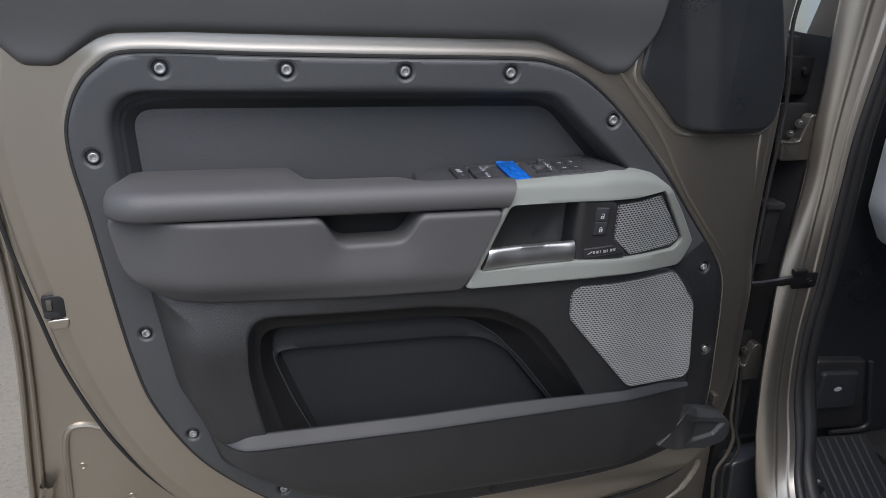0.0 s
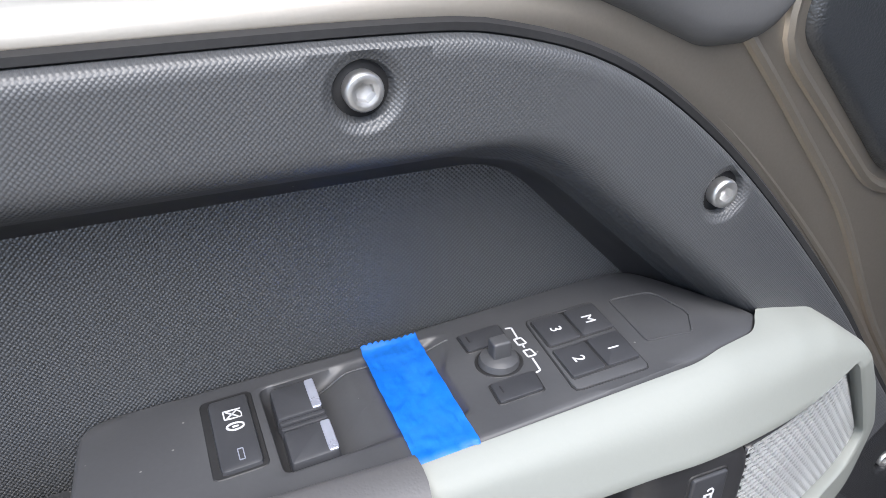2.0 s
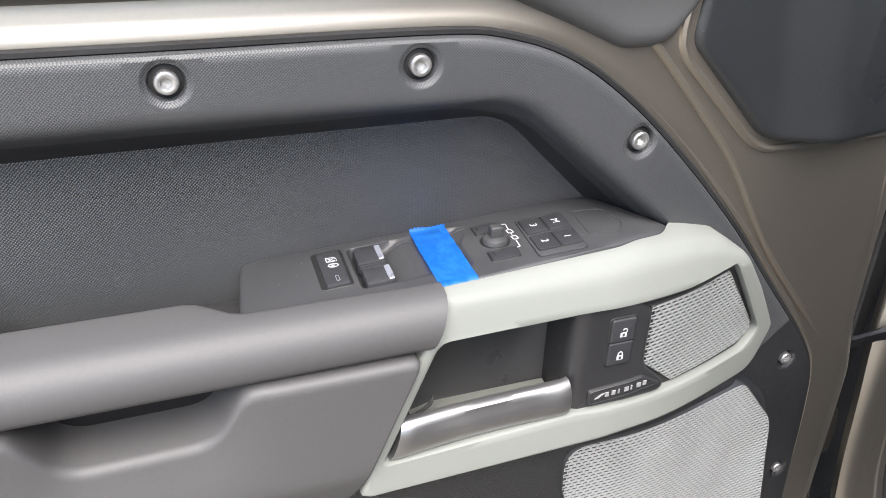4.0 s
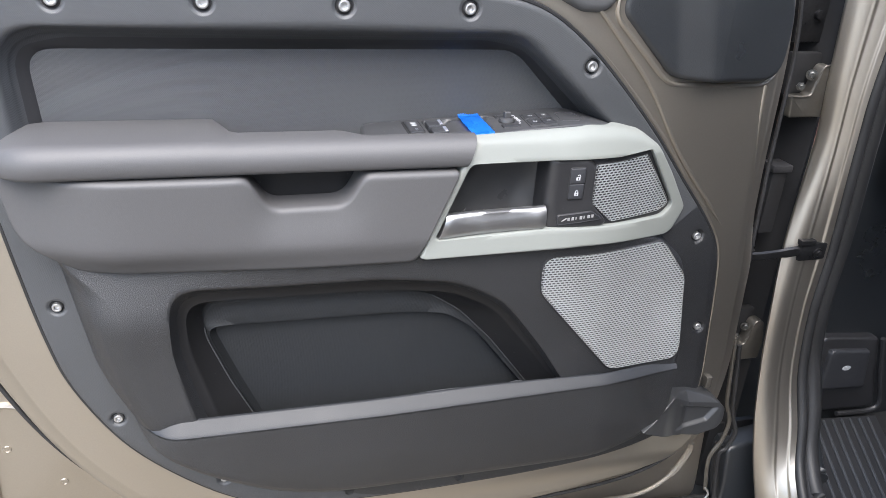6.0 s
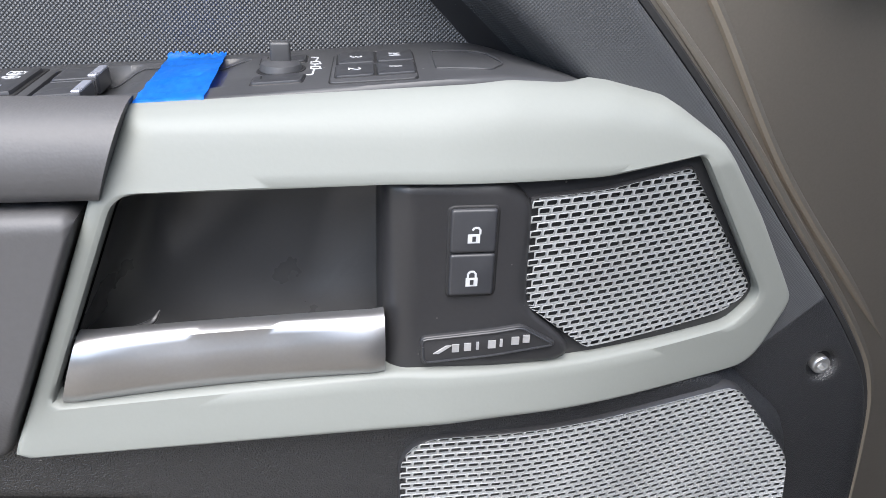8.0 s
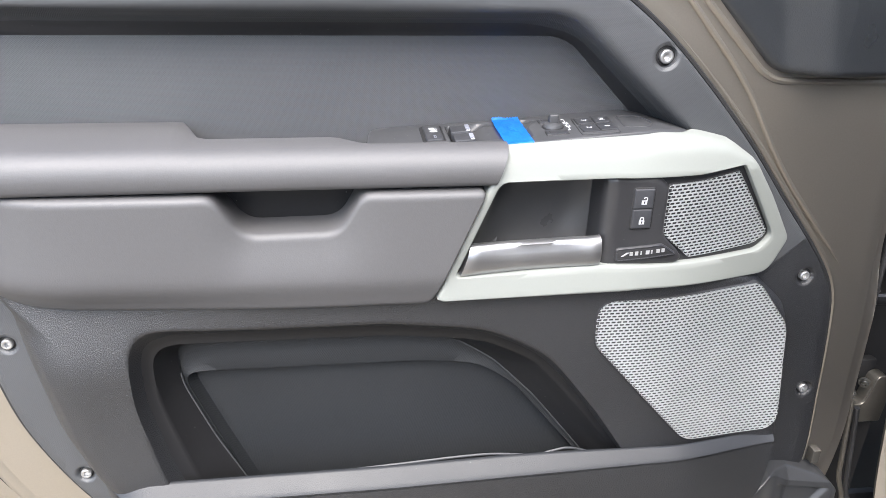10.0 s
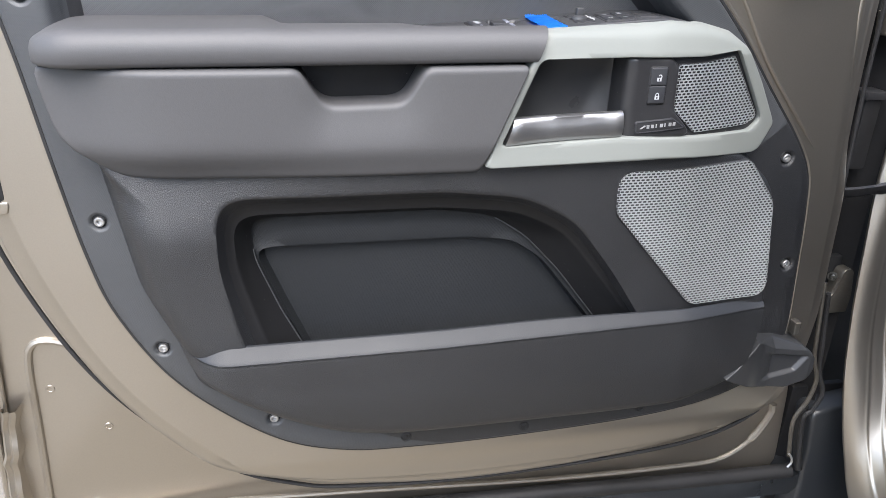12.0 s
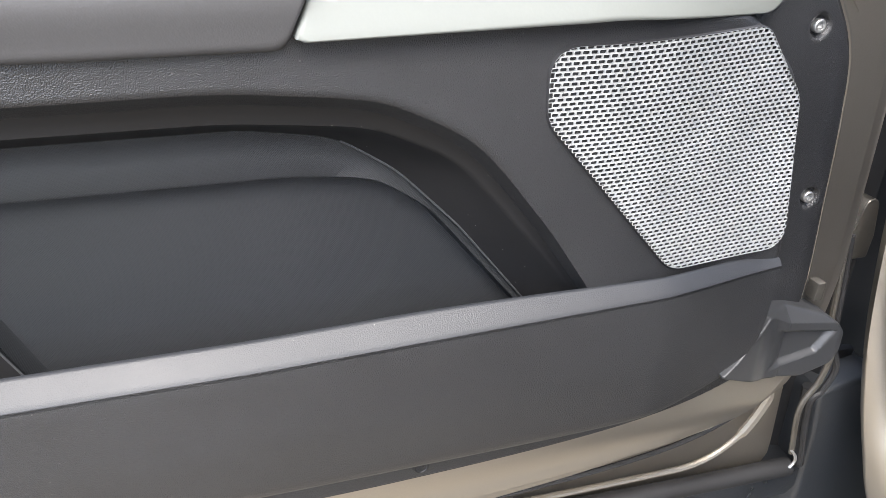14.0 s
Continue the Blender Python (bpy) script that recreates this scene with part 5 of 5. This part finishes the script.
for j in range(41):
    v = j / 40
    row = []
    for i in range(29):
        u = i / 28
        y = min(0.0290, 0.0360 - 0.0835 * v)
        x = 0.1555 + 0.0262 * u - 0.0012 * v + 0.0005 * noise.noise((u * 2, v * 9, 3))
        fold = max(0.0, 1 - v / 0.085)
        y += 0.0022 * fold
        zt = pack_top(x) + 0.0009 + (0.0016 + 0.0008 * math.sin(u * 5 + 1)) * fold
        if v > 0.93:
            zt -= 0.010 * ((v - 0.93) / 0.07) ** 1.5
            y = 0.0360 - 0.0835 * 0.93 - 0.004 * (v - 0.93) / 0.07
        jag = 0.0
        if j == 0:
            zt += 0.0009 * (1 if i % 3 else -1) * (0.4 + abs(noise.noise((u * 9, 7, 2))))
        if j == 40:
            jag = (0.0011 if i % 2 else -0.0011) * (0.4 + abs(noise.noise((u * 9, j, 2)))) + 0.0030 * noise.noise((u * 4, j * 0.3, 5))
        crease = 0.0007 * max(0, 1 - abs(v - 0.16 - 0.03 * u) / 0.03) + 0.0006 * max(0, 1 - abs(v - 0.62 + 0.25 * u) / 0.03) + 0.0005 * max(0, 1 - abs(v - 0.80 - 0.10 * u) / 0.025)
        row.append((x, y + jag, zt + crease + 0.0006 * noise.noise((u * 5, v * 11, 1)) + 0.0004 * noise.noise((u * 14, v * 30, 2))))
    rows_t.append([(a, b, c2 + LIFT) for a, b, c2 in row])
rings(bm, rows_t, closed=False)
bmesh.ops.solidify(bm, geom=bm.faces[:], thickness=0.00025)
tape = part("masking_tape", bm, TAPE, None, "", 60)
tagged(tape, "strip of torn blue masking tape over the switches", "tape")

# ---------- the car's body beside the hinge ----------
body = thing("car", "bronze metallic car body seen at its front door opening", "car", 0, 0, LIFT)
# edges of the painted pillar and sill: height, then plan places of its outer and inner edge
STATIONS = [((0.752, 0.125, 1.25), (0.838, 0.080, 1.25)), ((0.763, 0.12, 1.00), (0.811, 0.08, 1.00)), ((0.771, 0.12, 0.87), (0.811, 0.08, 0.87)), ((0.748, 0.10, 0.7095), (0.818, 0.08, 0.70)),
            ((0.743, 0.085, 0.600), (0.817, 0.08, 0.58)), ((0.747, 0.075, 0.480), (0.825, 0.072, 0.46)), ((0.755, 0.060, 0.362), (0.828, 0.040, 0.37)), ((0.772, 0.035, 0.238), (0.815, -0.005, 0.285)),
            ((0.780, -0.02, 0.14), (0.790, -0.10, 0.235)), ((0.72, -0.25, 0.10), (0.725, -0.35, 0.215)), ((0.45, -1.25, 0.10), (0.455, -1.35, 0.215))]
left = curve_through([a for a, b in STATIONS], 90)
right = curve_through([b for a, b in STATIONS], 90)
bm = bmesh.new()
loops = []
for a, b in zip(left, right):
    out = Vector((-0.62, -0.78, 0.0))
    row = [a + Vector((0.016, 0.022, 0)), a + Vector((0.002, 0.006, 0))]
    for k in range(41):
        u = k / 40
        bulge = 0.007 * math.sin(math.pi * u) + 0.003 * math.sin(math.pi * min(1, u * 2.2)) - 0.0035 * smooth(0.50, 0.56, u) + 0.0030 * smooth(0.80, 0.86, u)
        row.append(a.lerp(b, u) + out * bulge)
    row += [b + Vector((0.004, 0.014, 0)), b + Vector((0.05, 0.06, 0.0))]
    loops.append(row)
rings(bm, loops, closed=False)
part("pillar", bm, PAINT, body, "bronze painted front pillar and sill", 60)
for dx, dy, r, n in ((0.014, 0.008, 0.0105, "outer_seal"), (0.046, 0.026, 0.0165, "inner_seal")):
    bm = tube([p + Vector((dx, dy, dx * 0.3)) for p in right], r, 10)
    part(n, bm, RUBBER, body, "black rubber door opening seal")
part("seal_step", tube([p + Vector((0.029, 0.026, 0.01)) for p in right], 0.012, 8), SMOOTH, body)
# inner wing behind the hinges, the shade of the gap put into its black
bm = bmesh.new()
rings(bm, [[(0.655, 0.165, z), (0.69, 0.215, z), (0.74, 0.225, z), (0.765, 0.16, z), (0.775, 0.135, z)] for z in np.linspace(0.17, 1.12, 8)], closed=False)
part("inner_wing", bm, VOID, body, "inner wing panel, black in place of the gap's shade", 50)
part("wing_liner", box(0.738, 0.84, 0.150, 0.162, -0.10, 0.30, 0.003), VOID, body, "black wing liner behind the sill")
part("wing_rail", box(0.685, 0.80, 0.19, 0.30, 1.06, 1.115, 0.01), VOID, body)
bm = tube([(0.70, 0.20, 1.09), (0.705, 0.185, 1.0), (0.715, 0.19, 0.9), (0.70, 0.2, 0.85)], 0.008, 8)
part("wiring_loom", bm, RUBBER, body)
cowl = bmesh.new()
rings(cowl, [[(0.80, 0.24, 1.10), (0.86, 0.40, 1.10), (0.93, 0.30, 1.10)], [(0.85, 0.24, 1.30), (0.90, 0.40, 1.30), (0.98, 0.30, 1.30)]], True, True)
part("cowl_end", cowl, PAINT, body)


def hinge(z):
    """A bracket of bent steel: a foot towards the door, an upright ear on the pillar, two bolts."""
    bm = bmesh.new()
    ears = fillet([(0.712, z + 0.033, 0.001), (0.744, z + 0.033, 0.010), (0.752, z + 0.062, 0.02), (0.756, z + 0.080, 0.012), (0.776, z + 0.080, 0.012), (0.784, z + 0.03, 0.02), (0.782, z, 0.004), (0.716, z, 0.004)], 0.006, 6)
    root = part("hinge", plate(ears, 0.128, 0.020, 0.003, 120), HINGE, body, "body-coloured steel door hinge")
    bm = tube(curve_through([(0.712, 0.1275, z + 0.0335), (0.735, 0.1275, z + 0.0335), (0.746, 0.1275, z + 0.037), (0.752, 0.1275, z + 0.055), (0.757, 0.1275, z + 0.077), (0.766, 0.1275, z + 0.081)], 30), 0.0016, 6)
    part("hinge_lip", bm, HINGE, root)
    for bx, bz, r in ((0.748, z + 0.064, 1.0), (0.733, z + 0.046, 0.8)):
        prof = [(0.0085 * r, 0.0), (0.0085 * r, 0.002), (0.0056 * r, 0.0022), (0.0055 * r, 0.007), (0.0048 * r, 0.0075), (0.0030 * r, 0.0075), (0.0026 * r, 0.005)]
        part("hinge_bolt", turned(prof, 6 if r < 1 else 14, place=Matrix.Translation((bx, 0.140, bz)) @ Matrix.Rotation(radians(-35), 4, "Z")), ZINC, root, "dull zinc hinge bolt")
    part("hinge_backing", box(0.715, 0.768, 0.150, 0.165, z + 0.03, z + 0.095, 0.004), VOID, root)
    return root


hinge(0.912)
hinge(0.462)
part("wing_bolt", turned([(0.011, 0.0), (0.011, 0.004), (0.007, 0.0042), (0.007, 0.012), (0.003, 0.013)], 12, place=Matrix.Translation((0.748, 0.165, 1.062))), BLACKSTEEL, body, "dark zinc wing bolt")
part("wing_bracket", box(0.715, 0.765, 0.160, 0.175, 1.02, 1.085, 0.004), BLACKSTEEL, body)
# door check strap
check = part("check_strap", tube(curve_through([(0.66, 0.092, 0.694), (0.70, 0.090, 0.694), (0.745, 0.088, 0.698), (0.775, 0.086, 0.702)], 16), [0.008] * 10 + [0.0095] * 6, 8, None, 0.6), BLACKSTEEL, body, "black steel door check strap")
part("strap_bracket", box(0.764, 0.816, 0.080, 0.096, 0.684, 0.716, 0.004), BLACKSTEEL, check)
part("strap_bolt", turned([(0.0085, 0.0), (0.0085, 0.003), (0.0055, 0.0032), (0.005, 0.0065), (0.002, 0.007)], 12, place=Matrix.Translation((0.798, 0.080, 0.698))), BLACKSTEEL, check)
part("strap_clip", box(0.762, 0.790, 0.078, 0.100, 0.712, 0.722, 0.003), BLACKSTEEL, check)
bm = bmesh.new()
for k in range(7):
    turned([(0.017, -0.002), (0.019, 0.0), (0.017, 0.002)], 16, bm, Matrix.Translation((0.668 + 0.0025 * k, 0.115, 0.742 - 0.008 * k)) @ Matrix.Rotation(radians(70), 4, "X"))
part("wiring_boot", bm, RUBBER, body, "ribbed black rubber wiring boot")
gait = part("cover_box", box(0.720, 0.748, 0.135, 0.165, 0.712, 0.822, 0.004), VOID, body, "black plastic cover box")
part("box_lid", box(0.716, 0.752, 0.130, 0.168, 0.820, 0.832, 0.003), SMOOTH, gait)
# black plastic end of the sill
WEDGE = fillet([(0.752, 0.275, 0.01), (0.850, 0.29, 0.02), (0.895, 0.21, 0.05), (0.915, 0.02, 0.02), (0.915, -0.12, 0.01), (0.765, -0.12, 0.01), (0.757, 0.15, 0.05)], 0.02, 6)
part("sill_end_cover", plate(WEDGE, lambda x, z: 0.098 + 0.1 * max(0, z - 0.2), 0.06, 0.008, 90, 3), SAIL, body, "black plastic sill end cover")
# footwell side, bonnet release, tread plate and mat
part("footwell_side", box(0.865, 1.75, 0.285, 0.31, 0.02, 1.25, 0.004), SAIL, body, "black footwell side trim")
part("footwell_front", box(1.55, 1.60, -1.2, 0.3, 0.0, 1.25, 0.004), SAIL, body)
part("trim_step", tube([p + Vector((0.075, 0.075, 0.02)) for p in right[:70]], 0.024, 10), SAIL, body)
rel = part("release_housing", plate(fillet([(1.055, 0.39), (1.205, 0.375), (1.255, 0.185), (1.09, 0.195)], 0.012), 0.262, 0.03, 0.006, 80), SMOOTH, body, "black bonnet release housing")
lev = part("release_handle", plate(fillet([(1.078, 0.362), (1.182, 0.352), (1.195, 0.255), (1.078, 0.262)], 0.01), 0.250, 0.03, 0.006, 80), BUTTON, rel, "black bonnet release handle")
part("release_symbol", flat_mark([[(1.128 + 0.011 * math.cos(a), 0.315 + 0.006 * math.sin(a)) for a in np.linspace(0, 2 * math.pi, 14)[:-1]]], 0.2492, 0.0006), INK, lev)
part("release_rim", tube(curve_through([(1.21, 0.258, 0.375), (1.235, 0.256, 0.28), (1.255, 0.256, 0.19), (1.15, 0.256, 0.185)], 20), 0.006, 8), SMOOTH, rel)
tread = bmesh.new()
rings(tread, [[(0.985, 0.235, 0.206), (1.225, 0.225, 0.194), (1.225, 0.225, 0.16), (0.985, 0.235, 0.16)], [(0.86, -0.05, 0.206), (1.08, -0.07, 0.194), (1.08, -0.07, 0.16), (0.86, -0.05, 0.16)],
              [(0.62, -1.2, 0.206), (0.84, -1.2, 0.194), (0.84, -1.2, 0.16), (0.62, -1.2, 0.16)]], True, True)
tp = part("tread_plate", tread, SMOOTH, body, "ribbed dark grey plastic tread plate")
for k in range(9):
    u = 0.12 + 0.095 * k
    a = Vector((0.985, 0.225, 0.207)).lerp(Vector((1.225, 0.215, 0.195)), u)
    b = Vector((0.86, -0.05, 0.207)).lerp(Vector((1.08, -0.07, 0.195)), u)
    part("tread_rib", tube([a, a.lerp(b, 0.5), b], 0.0035, 6), CARD, tp)
matt = part("floor_mat", box(1.20, 1.56, -1.0, 0.285, 0.09, 0.15, 0.01), RUBBER, body, "black rubber floor mat with raised blocks")
for k in range(6):
    for j in range(3):
        part("mat_block", box(1.235 + 0.10 * j, 1.315 + 0.10 * j, -0.19 + 0.07 * k, -0.135 + 0.07 * k, 0.148, 0.165, 0.006), RUBBER, matt)
part("dash_end", plate(fillet([(1.02, 1.1), (1.3, 1.1), (1.3, 0.66), (1.085, 0.70), (1.03, 0.78)], 0.03), 0.16, 0.06, 0.01, 60), SEATGREY, body, "pale grey plastic dashboard end")
part("dash_screw", turned([(0.008, 0.0), (0.008, 0.003), (0.004, 0.004), (0.002, 0.003)], 14, place=Matrix.Translation((1.055, 0.160, 0.80))), STEEL, body)


def wheel(x, y):
    w = part("wheel", turned([(0.24, -0.10), (0.36, -0.115), (0.395, -0.08), (0.40, 0.0), (0.395, 0.08), (0.36, 0.115), (0.24, 0.10)], 40, place=Matrix.Translation((x, y, 0.40 - LIFT)) @ Matrix.Rotation(radians(75), 4, "Z")), RUBBER, body, "black rubber tyre on a road wheel")
    part("rim", turned([(0.23, -0.09), (0.25, -0.095), (0.25, 0.085), (0.23, 0.09), (0.20, 0.05), (0.05, 0.06)], 30, place=Matrix.Translation((x, y, 0.40 - LIFT)) @ Matrix.Rotation(radians(75), 4, "Z")), BLACKSTEEL, w)


wheel(1.13, 0.95)
wheel(0.36, -2.0)
# the rest of the car, unseen behind the camera's right shoulder, added to block light
side = bmesh.new()
prof = [(0.0, 0.0), (0.045, 0.45), (0.03, 0.9), (-0.12, 1.45), (-0.35, 1.52)]
dirn, nor = Vector((-0.26, -0.966)), Vector((-0.966, 0.26))
rings(side, [[(0.74 + dirn.x * s + nor.x * o, 0.05 + dirn.y * s + nor.y * o, 0.12 + h) for o, h in prof] for s in (1.25, 2.0, 3.2, 4.0)], closed=False)
part("body_side", side, PAINT, body)
# unseen roof, its edge set so that it shades the hinge side
roof = bmesh.new()
rings(roof, [[(0.74 + dirn.x * s - nor.x * o, 0.05 + dirn.y * s - nor.y * o, 1.68 + 0.05 * math.sin(o * 1.8)) for o in (0.05, 0.5, 1.0, 1.4, 1.8)] for s in (0.35, 1.0, 2.0, 4.0)], closed=False)
part("roof", roof, PAINT, body)

# far side of the cabin, added to block the sky on the right
far_side = bmesh.new()
rings(far_side, [[(0.74 + dirn.x * s - nor.x * 1.85, 0.05 + dirn.y * s - nor.y * 1.85, z) for z in (0.1, 0.9, 1.6)] for s in (-0.5, 2.0, 4.0)], closed=False)
part("far_side_trim", far_side, SAIL, body)

# floor pans and skirt, added to stop light passing under the car
for z0, nm in ((0.05, "cabin_floor"), (-0.04, "underbody")):
    pan = bmesh.new()
    rings(pan, [[(0.74 + dirn.x * s - nor.x * o, 0.05 + dirn.y * s - nor.y * o, z0) for o in (0.10, 0.5, 1.0, 1.85)] for s in (0.15, 1.0, 2.0, 4.0)], closed=False)
    part(nm, pan, SAIL, body)
skirt = bmesh.new()
rings(skirt, [[(0.735 + dirn.x * s - nor.x * o, 0.05 + dirn.y * s - nor.y * o, z) for o, z in ((0.06, 0.13), (0.05, 0.02), (0.09, -0.04))] for s in (0.12, 1.3, 2.6, 4.0)], closed=False)
part("sill_skirt", skirt, SAIL, body, "black skirt added below the sill to block light")

# dark sheet inside the cabin, added to darken what the door reflects
cabin = bmesh.new()
rings(cabin, [[(0.74 + dirn.x * s - nor.x * 0.75, 0.05 + dirn.y * s - nor.y * 0.75, z) for z in (0.05, 0.6, 1.1, 1.6)] for s in (0.0, 0.7, 1.6, 4.0)], closed=False)
part("cabin_trim", cabin, SAIL, body)

# ---------- ground, kerb and turf ----------
bm = bmesh.new()
xs = [-400, -40, -12, -6, -4, -2, 0, 2, 6, 12, 40, 400]
grid = [[bm.verts.new((x, y, 0)) for x in xs] for y in xs]
for j in range(len(xs) - 1):
    for i in range(len(xs) - 1):
        bm.faces.new((grid[j][i], grid[j][i + 1], grid[j + 1][i + 1], grid[j + 1][i]))
ground = part("ground", bm, CONCRETE)
tagged(ground, "worn pale concrete paving with joints and cracks", "ground", kind="structure")


def crack(points, width, name, seed):
    rnd = random.Random(seed)
    pts = curve_through([(x, y, 0.0) for x, y in points], 60)
    bm = bmesh.new()
    a, b = [], []
    for i, p in enumerate(pts):
        t = (pts[min(i + 1, 59)] - pts[max(i - 1, 0)]).normalized()
        n = Vector((-t.y, t.x, 0))
        w = width * rnd.uniform(0.4, 1.3)
        o = n * rnd.uniform(-1, 1) * width * 1.1
        a.append(p + n * w / 2 + o + Vector((0, 0, 0.002)))
        b.append(p - n * w / 2 + o + Vector((0, 0, 0.002)))
    rings(bm, [a, b], closed=False)
    return part(name, bm, CRACK, ground)


crack([(-2.9, 5.9), (-2.401, 5.263), (-2.165, 4.992), (-1.676, 4.087), (-1.445, 3.77), (-1.0, 3.2)], 0.018, "crack", 1)
crack([(-4.5, 1.9), (-1.863, 3.287), (-1.702, 3.437), (-1.403, 3.601), (0.2, 4.4)], 0.014, "crack", 2)
crack([(-5, 7.6), (-4, 7.0), (-2.9, 5.9)], 0.014, "crack", 3)

BASE = fillet([(-1.15, 4.15, 0.8), (-1.95, 5.30, 1.5), (-2.62, 6.38, 2.0), (-3.20, 7.55, 1.0), (-3.25, 8.75, 0.8), (-2.2, 9.6, 0.8), (3.0, 9.8, 0.8), (3.4, 4.4, 1.0), (0.6, 3.75, 1.0)], 0.8, 8)
ring = resample(BASE, 220)
sect = [(0.0, -0.02), (0.012, 0.07), (0.022, 0.125), (0.045, 0.150), (0.075, 0.158), (0.19, 0.160), (0.21, 0.155), (0.215, 0.10)]
bm = bmesh.new()
rings(bm, [[(p[0], p[1], z) for p in inset(ring, d)] for d, z in sect])
kerb = part("kerb", bm, KERB, None, "", 50)
tagged(kerb, "weathered red-painted concrete kerb round a planted island", "kerb", kind="structure")
bm = bmesh.new()
turf_ring = inset(ring, 0.21)
bm.faces.new([bm.verts.new((p[0], p[1], 0.140)) for p in turf_ring])
turf = part("turf", bm, SOIL)
tagged(turf, "patchy turf of the kerbed island", "turf", kind="structure")
rnd = random.Random(4)
verts, faces = [], []
for k in range(9000):
    x, y = rnd.uniform(-3.0, -1.2), rnd.uniform(4.9, 8.9)
    best = min((math.hypot(p[0] - x, p[1] - y), i) for i, p in enumerate(turf_ring[::3]))
    p, q = turf_ring[best[1] * 3], turf_ring[(best[1] * 3 + 1) % 220]
    t = q - p
    if (t.x * (y - p.y) - t.y * (x - p.x)) * (1 if sum(ring[i - 1][0] * ring[i][1] - ring[i][0] * ring[i - 1][1] for i in range(220)) > 0 else -1) < 0.004:
        continue
    a = rnd.uniform(0, 6.28)
    w, hgt = 0.006, rnd.uniform(0.02, 0.055)
    b = len(verts)
    verts += [(x - w * math.cos(a), y - w * math.sin(a), 0.138), (x + w * math.cos(a), y + w * math.sin(a), 0.138), (x + rnd.uniform(-0.02, 0.02), y + rnd.uniform(-0.02, 0.02), 0.138 + hgt)]
    faces.append((b, b + 1, b + 2))
me = bpy.data.meshes.new("grass")
me.from_pydata(verts, [], faces)
me.materials.append(GRASS)
tagged(new("grass", me), "short dry green grass on the island", "grass", kind="stuff")
# leaf litter along the foot of the kerb
verts, faces = [], []
for k in range(260):
    i = rnd.randrange(220)
    p = ring[i]
    if p[0] > 0 or p[1] > 8.6:
        continue
    q = inset(ring, -abs(rnd.gauss(0.02, 0.09)))[i]
    a, s = rnd.uniform(0, 6.28), rnd.uniform(0.008, 0.024)
    b = len(verts)
    for r, c2 in ((s, 0), (s * 0.5, 1.6), (s, 3.14), (s * 0.5, 4.7)):
        verts.append((q[0] + r * math.cos(a + c2), q[1] + r * math.sin(a + c2), 0.005 + 0.01 * rnd.random()))
    faces.append((b, b + 1, b + 2, b + 3))
me = bpy.data.meshes.new("leaf_litter")
me.from_pydata(verts, [], faces)
me.materials.append(LEAF)
tagged(new("leaf_litter", me), "small dry brown leaves along the kerb", "leaf litter", kind="stuff")
bm = box(-14, -3.3, 9.35, 9.6, -0.02, 0.15, 0.03)
far = part("far_kerb", bm, KERB)
tagged(far, "red-painted kerb across the drive", "kerb", kind="structure")

# plain unseen wall behind the camera, added to block low sky light
wall = part("wall_south", box(-18, 18, -14.3, -14.0, -0.05, 3.4, 0.02), CONCRETE)
tagged(wall, "added unseen concrete wall that blocks low sky light", "wall", kind="structure")
